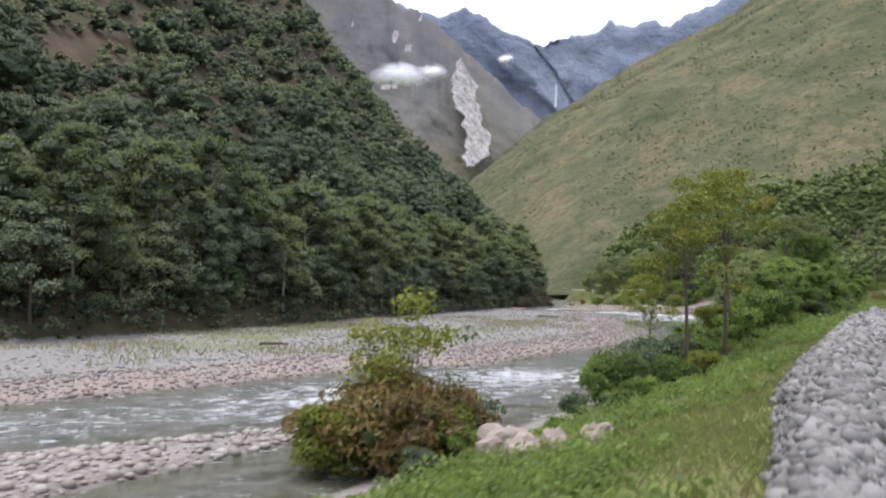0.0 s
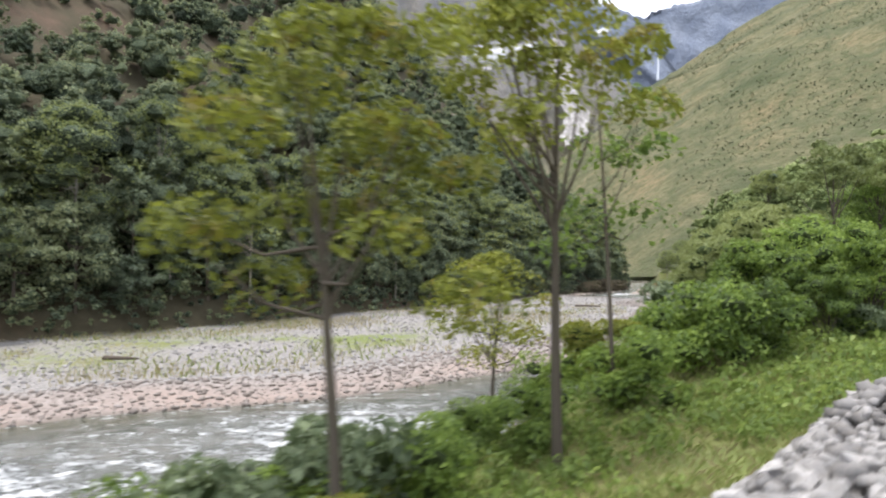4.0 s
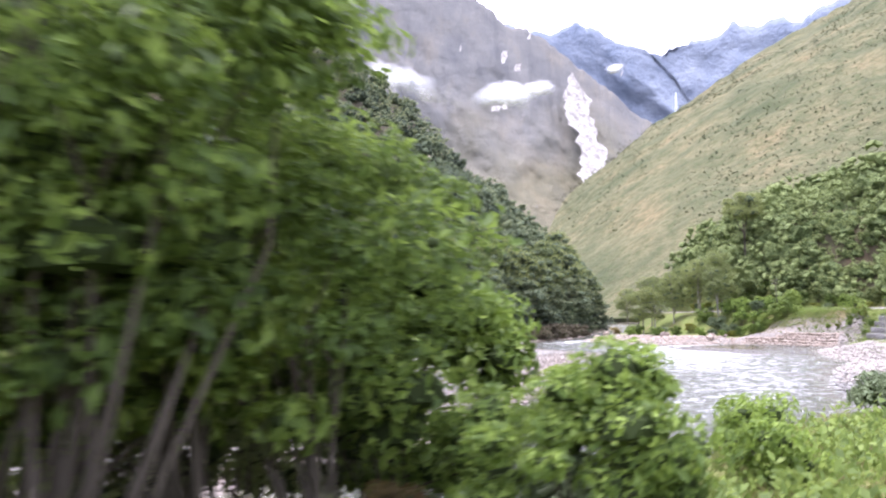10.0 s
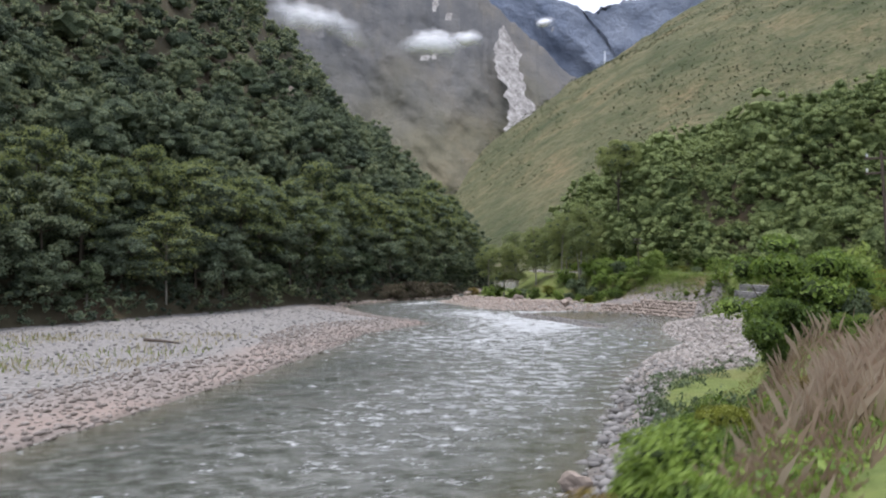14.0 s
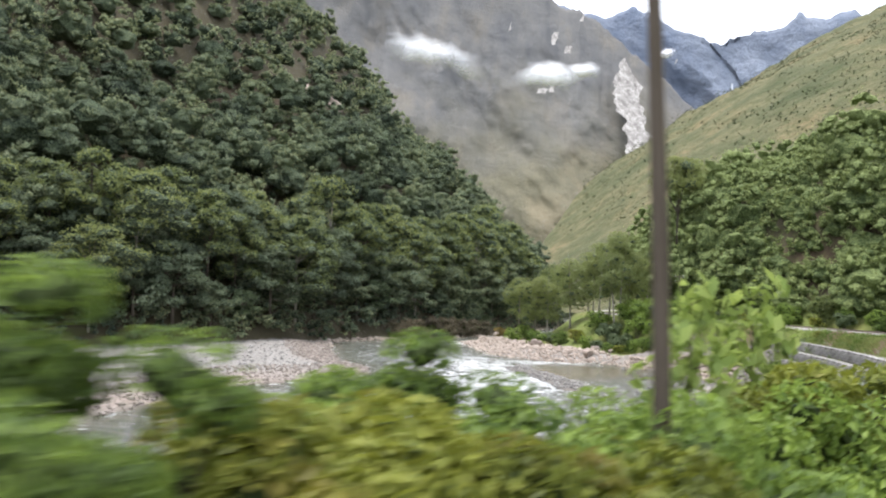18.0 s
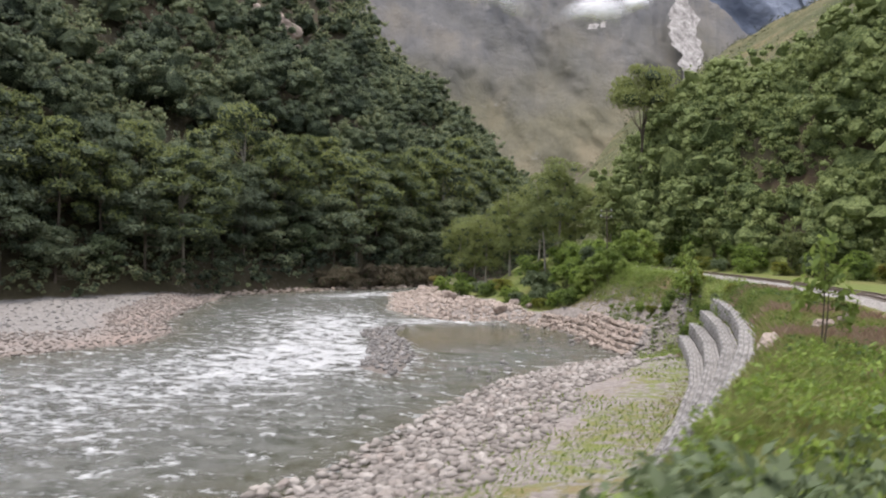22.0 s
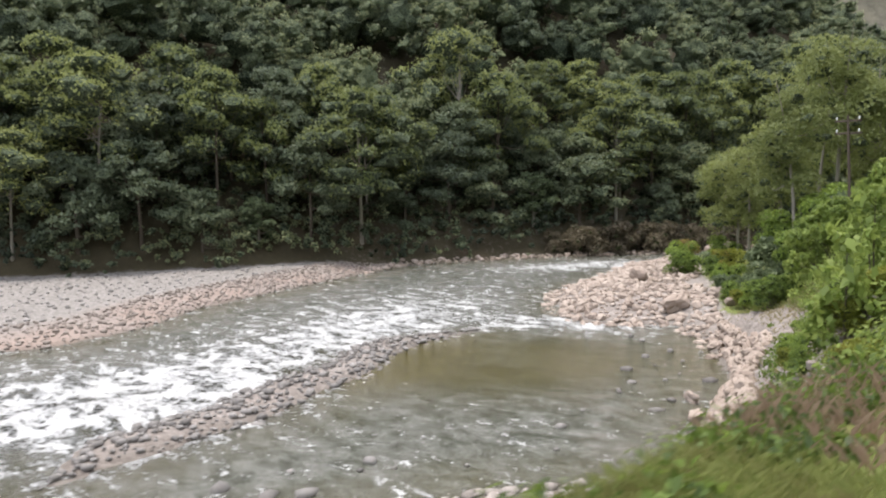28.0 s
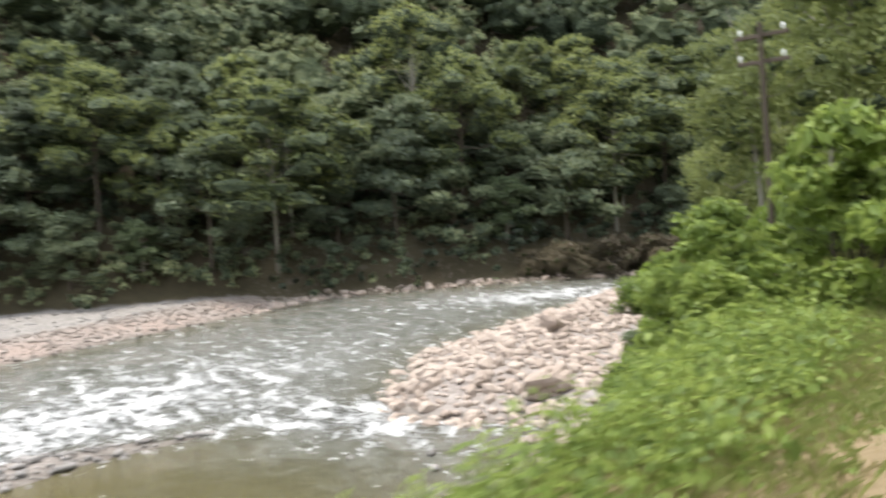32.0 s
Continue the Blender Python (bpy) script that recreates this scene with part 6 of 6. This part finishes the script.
for off in (-0.5, 0.5):
    pieces = []
    prof_ = [(-0.06, 0.0), (-0.06, 0.02), (-0.012, 0.035), (-0.012, 0.10), (-0.035, 0.11), (-0.035, 0.14), (0.035, 0.14), (0.035, 0.11), (0.012, 0.10), (0.012, 0.035), (0.06, 0.02), (0.06, 0.0)]
    vs = []
    qs = np.arange(q0, q1, 2.0)
    for q in qs:
        for dx, dz in prof_:
            x, y, z, tn = on_track(q, off + dx)
            vs.append((x, y, z + 0.20 + dz))
    m_ = len(prof_)
    fs = [(i * m_ + j, i * m_ + (j + 1) % m_, (i + 1) * m_ + (j + 1) % m_, (i + 1) * m_ + j) for i in range(len(qs) - 1) for j in range(m_)]
    part("rail", mesh_from("rail", vs, fs, STEEL), railway)
vs = []
qs = np.arange(0, tr_len[-1], 1.2)
bal = [(-1.9, -0.05), (-1.25, 0.16), (-0.6, 0.19), (0.0, 0.18), (0.6, 0.19), (1.25, 0.16), (1.9, -0.05)]
for q in qs:
    for dx, dz in bal:
        x, y, z, tn = on_track(q, dx)
        vs.append((x, y, z + dz + 0.02 * float(lattice(np.array([int(q * 3)]), np.array([int(dx * 9)]), 3)[0])))
fs = [(i * 7 + j, i * 7 + j + 1, (i + 1) * 7 + j + 1, (i + 1) * 7 + j) for i in range(len(qs) - 1) for j in range(6)]
bl = Mat("track_ballast")
bc = bl.node("ShaderNodeSeparateColor", Color=bl.cells(14, what="Color")).outputs[0]
BALLAST = bl.done(bl.ramp(bc, (0.0, (0.16, 0.15, 0.14)), (1.0, (0.42, 0.40, 0.37))), 0.9, bl.bump(bl.cells(14), 0.9, 0.06))
part("ballast", mesh_from("ballast", vs, fs, BALLAST, True), railway)
b_ = bmesh.new()
bmesh.ops.create_cube(b_, size=1)
for v0 in b_.verts:
    v0.co = Vector((v0.co.x * 0.22, v0.co.y * 1.8, v0.co.z * 0.14))
bmesh.ops.bevel(b_, geom=b_.edges[:], offset=0.015, segments=1, affect="EDGES")
sleeper_me = bpy.data.meshes.new("sleeper")
b_.to_mesh(sleeper_me)
b_.free()
sleeper_me.materials.append(POLE_WOOD)
for k, q in enumerate(np.arange(tr_len[8], tr_len[-3], 0.7)):
    x, y, z, tn = on_track(q)
    part("sleeper", sleeper_me, railway, m=Matrix.LocRotScale((x, y, z + 0.14), Euler((0, 0, tn)), None))

# ---- telegraph poles ----
gl = Mat("insulator_glass")
GLASS = gl.done(gl.mix(gl.noise(4), (0.65, 0.68, 0.66), (0.8, 0.82, 0.8)), 0.2, spec=0.6)


def telegraph_pole(label, height, arms, lean):
    root = tagged(new("telegraph_pole"), label, "pole", "telegraph poles along the railway")
    v0, f0 = tube([(0, 0, -0.4), (lean * 0.4, 0, height * 0.5), (lean, 0, height)], [0.10, 0.09, 0.07], 10)
    part("post", mesh_from("post", v0, f0, POLE_WOOD, True), root)
    for k in range(arms):
        z = height - 0.35 - 0.75 * k
        bb = bmesh.new()
        bmesh.ops.create_cube(bb, size=1)
        for vv in bb.verts:
            vv.co = Vector((vv.co.x * 1.5 + lean * z / height, vv.co.y * 0.1 + 0.12, vv.co.z * 0.12 + z))
        bmesh.ops.bevel(bb, geom=bb.edges[:], offset=0.012, segments=1, affect="EDGES")
        me = bpy.data.meshes.new("crossarm")
        bb.to_mesh(me)
        bb.free()
        me.materials.append(POLE_WOOD)
        arm = part("crossarm", me, root)
        for dx in (-0.62, 0.62):
            v0, f0 = tube([(dx + lean, 0.12, z + 0.06), (dx + lean, 0.12, z + 0.12), (dx + lean, 0.12, z + 0.2), (dx + lean, 0.12, z + 0.26)], [0.02, 0.05, 0.055, 0.02], 8)
            part("insulator", mesh_from("insulator", v0, f0, GLASS, True), arm, "pale glass insulator")
    return root


pole = telegraph_pole("weathered leaning wooden telegraph pole in the shrubs", 8.4, 2, -0.3)
pole.matrix_basis = stand(pole, 83.5, 143.8, -15)
other = copy_thing(pole, stand(pole, 93.5, 264.6, 10, 1.0, 1.0))
other["label"] = "dark telegraph pole among trees on the bank"

# ---- grasses ----
def blades(xy_, base, tall, wide, r, bend=0.45):
    n = len(xy_)
    a = r.random(n) * 2 * math.pi
    dx, dy = np.cos(a), np.sin(a)
    h = tall * (0.5 + 0.8 * r.random(n))
    lean_ = bend * h * (0.3 + r.random(n))
    b2 = r.random(n) * 2 * math.pi
    P = np.empty((n, 4, 3))
    w2 = wide * (0.6 + 0.8 * r.random(n))
    P[:, 0] = np.stack([xy_[:, 0] - dx * w2 * 0.5, xy_[:, 1] - dy * w2 * 0.5, base - 0.03], 1)
    P[:, 1] = np.stack([xy_[:, 0] + dx * w2 * 0.5, xy_[:, 1] + dy * w2 * 0.5, base - 0.03], 1)
    P[:, 2] = np.stack([xy_[:, 0] + np.cos(b2) * lean_ * 0.4 + dx * w2 * 0.3, xy_[:, 1] + np.sin(b2) * lean_ * 0.4 + dy * w2 * 0.3, base + h * 0.65], 1)
    P[:, 3] = np.stack([xy_[:, 0] + np.cos(b2) * lean_, xy_[:, 1] + np.sin(b2) * lean_, base + h], 1)
    return P.reshape(-1, 3), np.arange(n * 4).reshape(-1, 4)


def grass_field(name, label, mat, x0, x1, y0, y1, gap, test, tall, wide, seed, bend=0.45):
    r = np.random.default_rng(seed)
    xy_ = scatter(x0, x1, y0, y1, gap, r)
    z_, zn_ = ground_height(xy_[:, 0], xy_[:, 1])
    ok = test(xy_[:, 0], xy_[:, 1], zn_, r.random(len(xy_)))
    v0, f0 = blades(xy_[ok], z_[ok], tall, wide, r, bend)
    return tagged(new(name, mesh_from(name, v0, f0, mat)), label, "grass", kind="stuff")


def near_bank(x, y, zn_):
    return (zn_["near"] > 2.0) & (zn_["track"] > 2.3) & (zn_["track"] < 15)


def reddish(x, y):
    return (y > 186) & (y < 210.5 + 1.5 * fbm(x, y, 5, 2, 303)) & (fbm(x, y, 4, 2, 300) > np.where(y < 203, 0.12, 0.0)) & (line_dist(x, y, TRACK) < 6.6 + 2.5 * fbm(x, y, 7, 2, 301)) | (y > 224) & (y < 231) & (fbm(x, y, 4, 2, 309) > 0.1) | ((y > 136) & (y < 152) & (line_dist(x, y, TRACK) < 5.2 + 2 * fbm(x, y, 5, 2, 308))) | ((y > 108) & (y < 136) & (fbm(x, y, 6, 2, 302) > np.where(y > 121, -0.35, 0.1)))


grass_field("bank_grass", "green grass and weeds on the railway bank", GRASS_BLADE, -12, 118, -4, 176, 0.11,
            lambda x, y, zn_, q: near_bank(x, y, zn_) & ~reddish(x, y) & (q < np.where(zn_["track"] < 8, 0.8, 0.22) * (0.35 + 0.65 * smooth(-0.35, 0.3, fbm(x, y, 3, 3, 311)))), 0.22, 0.017, 401, 1.1)
grass_field("bend_grass", "long yellow-green grass on the bank of the bend", GRASS_BLADE, 84, 116, 176, 285, 0.10,
            lambda x, y, zn_, q: (zn_["near"] > 4) & (zn_["track"] > 2.3) & (zn_["track"] < 13) & ~((y < 236) & (zn_["track"] > 7.5)) & ~reddish(x, y) & (q < 0.3 + 0.6 * smooth(-0.35, 0.3, fbm(x, y, 3, 3, 312))), 0.28, 0.018, 402, 1.1)
grass_field("seeding_grass", "pinkish seeding grass beside the railway", PINK_GRASS, 50, 116, 100, 235, 0.10,
            lambda x, y, zn_, q: near_bank(x, y, zn_) & (zn_["track"] < 8.5) & reddish(x, y) & (q < 0.45), 0.42, 0.014, 403, 0.8)
grass_field("straw_grass", "dry straw-coloured grass among the green", STRAW_BLADE, -10, 118, 0, 290, 0.22,
            lambda x, y, zn_, q: near_bank(x, y, zn_) & (q < 0.35 + 0.4 * (fbm(x, y, 8, 2, 303) > 0.1)) & ~((y > 176) & (y < 236) & (zn_["near"] < 13)), 0.19, 0.012, 404, 1.1)
grass_field("bar_grass", "thin yellowish grass on the gravel bar", STRAW_BLADE, -70, 42, 70, 200, 0.5,
            lambda x, y, zn_, q: (zn_["far"] > 10) & (zn_["foot"] < 0) & (q < 0.75 * smooth(-0.2, 0.35, fbm(x, y, 14, 3, 304))), 0.55, 0.10, 405, 0.4)
grass_field("bar_weeds", "green weeds on the gravel bar", GRASS_BLADE, -70, 42, 70, 200, 0.8,
            lambda x, y, zn_, q: (zn_["far"] > 10) & (zn_["foot"] < 0) & (q < 0.7 * smooth(0.0, 0.4, fbm(x, y, 10, 3, 305))), 0.6, 0.12, 406, 0.5)
grass_field("beach_weeds", "bright green weeds among the beach stones", LIGHT_LEAF, 82, 106, 166, 240, 0.26,
            lambda x, y, zn_, q: (zn_["near"] > 4.5) & (zn_["near"] < 24) & (q < 0.95 * smooth(-0.2, 0.15, fbm(x, y, 5, 2, 306)) * smooth(4.5, 8, zn_["near"]) * (line_dist(x, y, GABION_FOOT) > -0.3)), 0.18, 0.07, 407, 0.9)
grass_field("tall_seeding_grass", "tall pinkish seeding grass close to the track", PINK_GRASS, 62, 84, 112, 142, 0.13,
            lambda x, y, zn_, q: (zn_["track"] > 2.4) & (zn_["track"] < 7.0) & (q < 0.75 * smooth(-0.5, 0.1, fbm(x, y, 5, 2, 310)) * smooth(112, 118, y) * (1 - smooth(136, 142, y))), 0.95, 0.022, 410, 0.55)
grass_field("lush_grass", "lush bright green grass above the gabions", GRASS_BLADE, 100, 114, 208, 224, 0.08,
            lambda x, y, zn_, q: (zn_["track"] > 2.3) & (zn_["track"] < 8.0) & ~reddish(x, y) & (q < 0.9), 0.26, 0.018, 409, 1.0)
grass_field("shelf_grass", "dry straw grass on the open shelf above the rocks", STRAW_BLADE, 88, 112, 188, 275, 0.10,
            lambda x, y, zn_, q: ((y > 241) | (y < 206) & (zn_["track"] < 7.5)) & (zn_["near"] > 3.0) & (zn_["track"] > 2.3) & (zn_["track"] < 12) & (q < 0.25 + 0.65 * smooth(-0.3, 0.3, fbm(x, y, 4, 3, 307))), 0.20, 0.015, 408, 1.2)
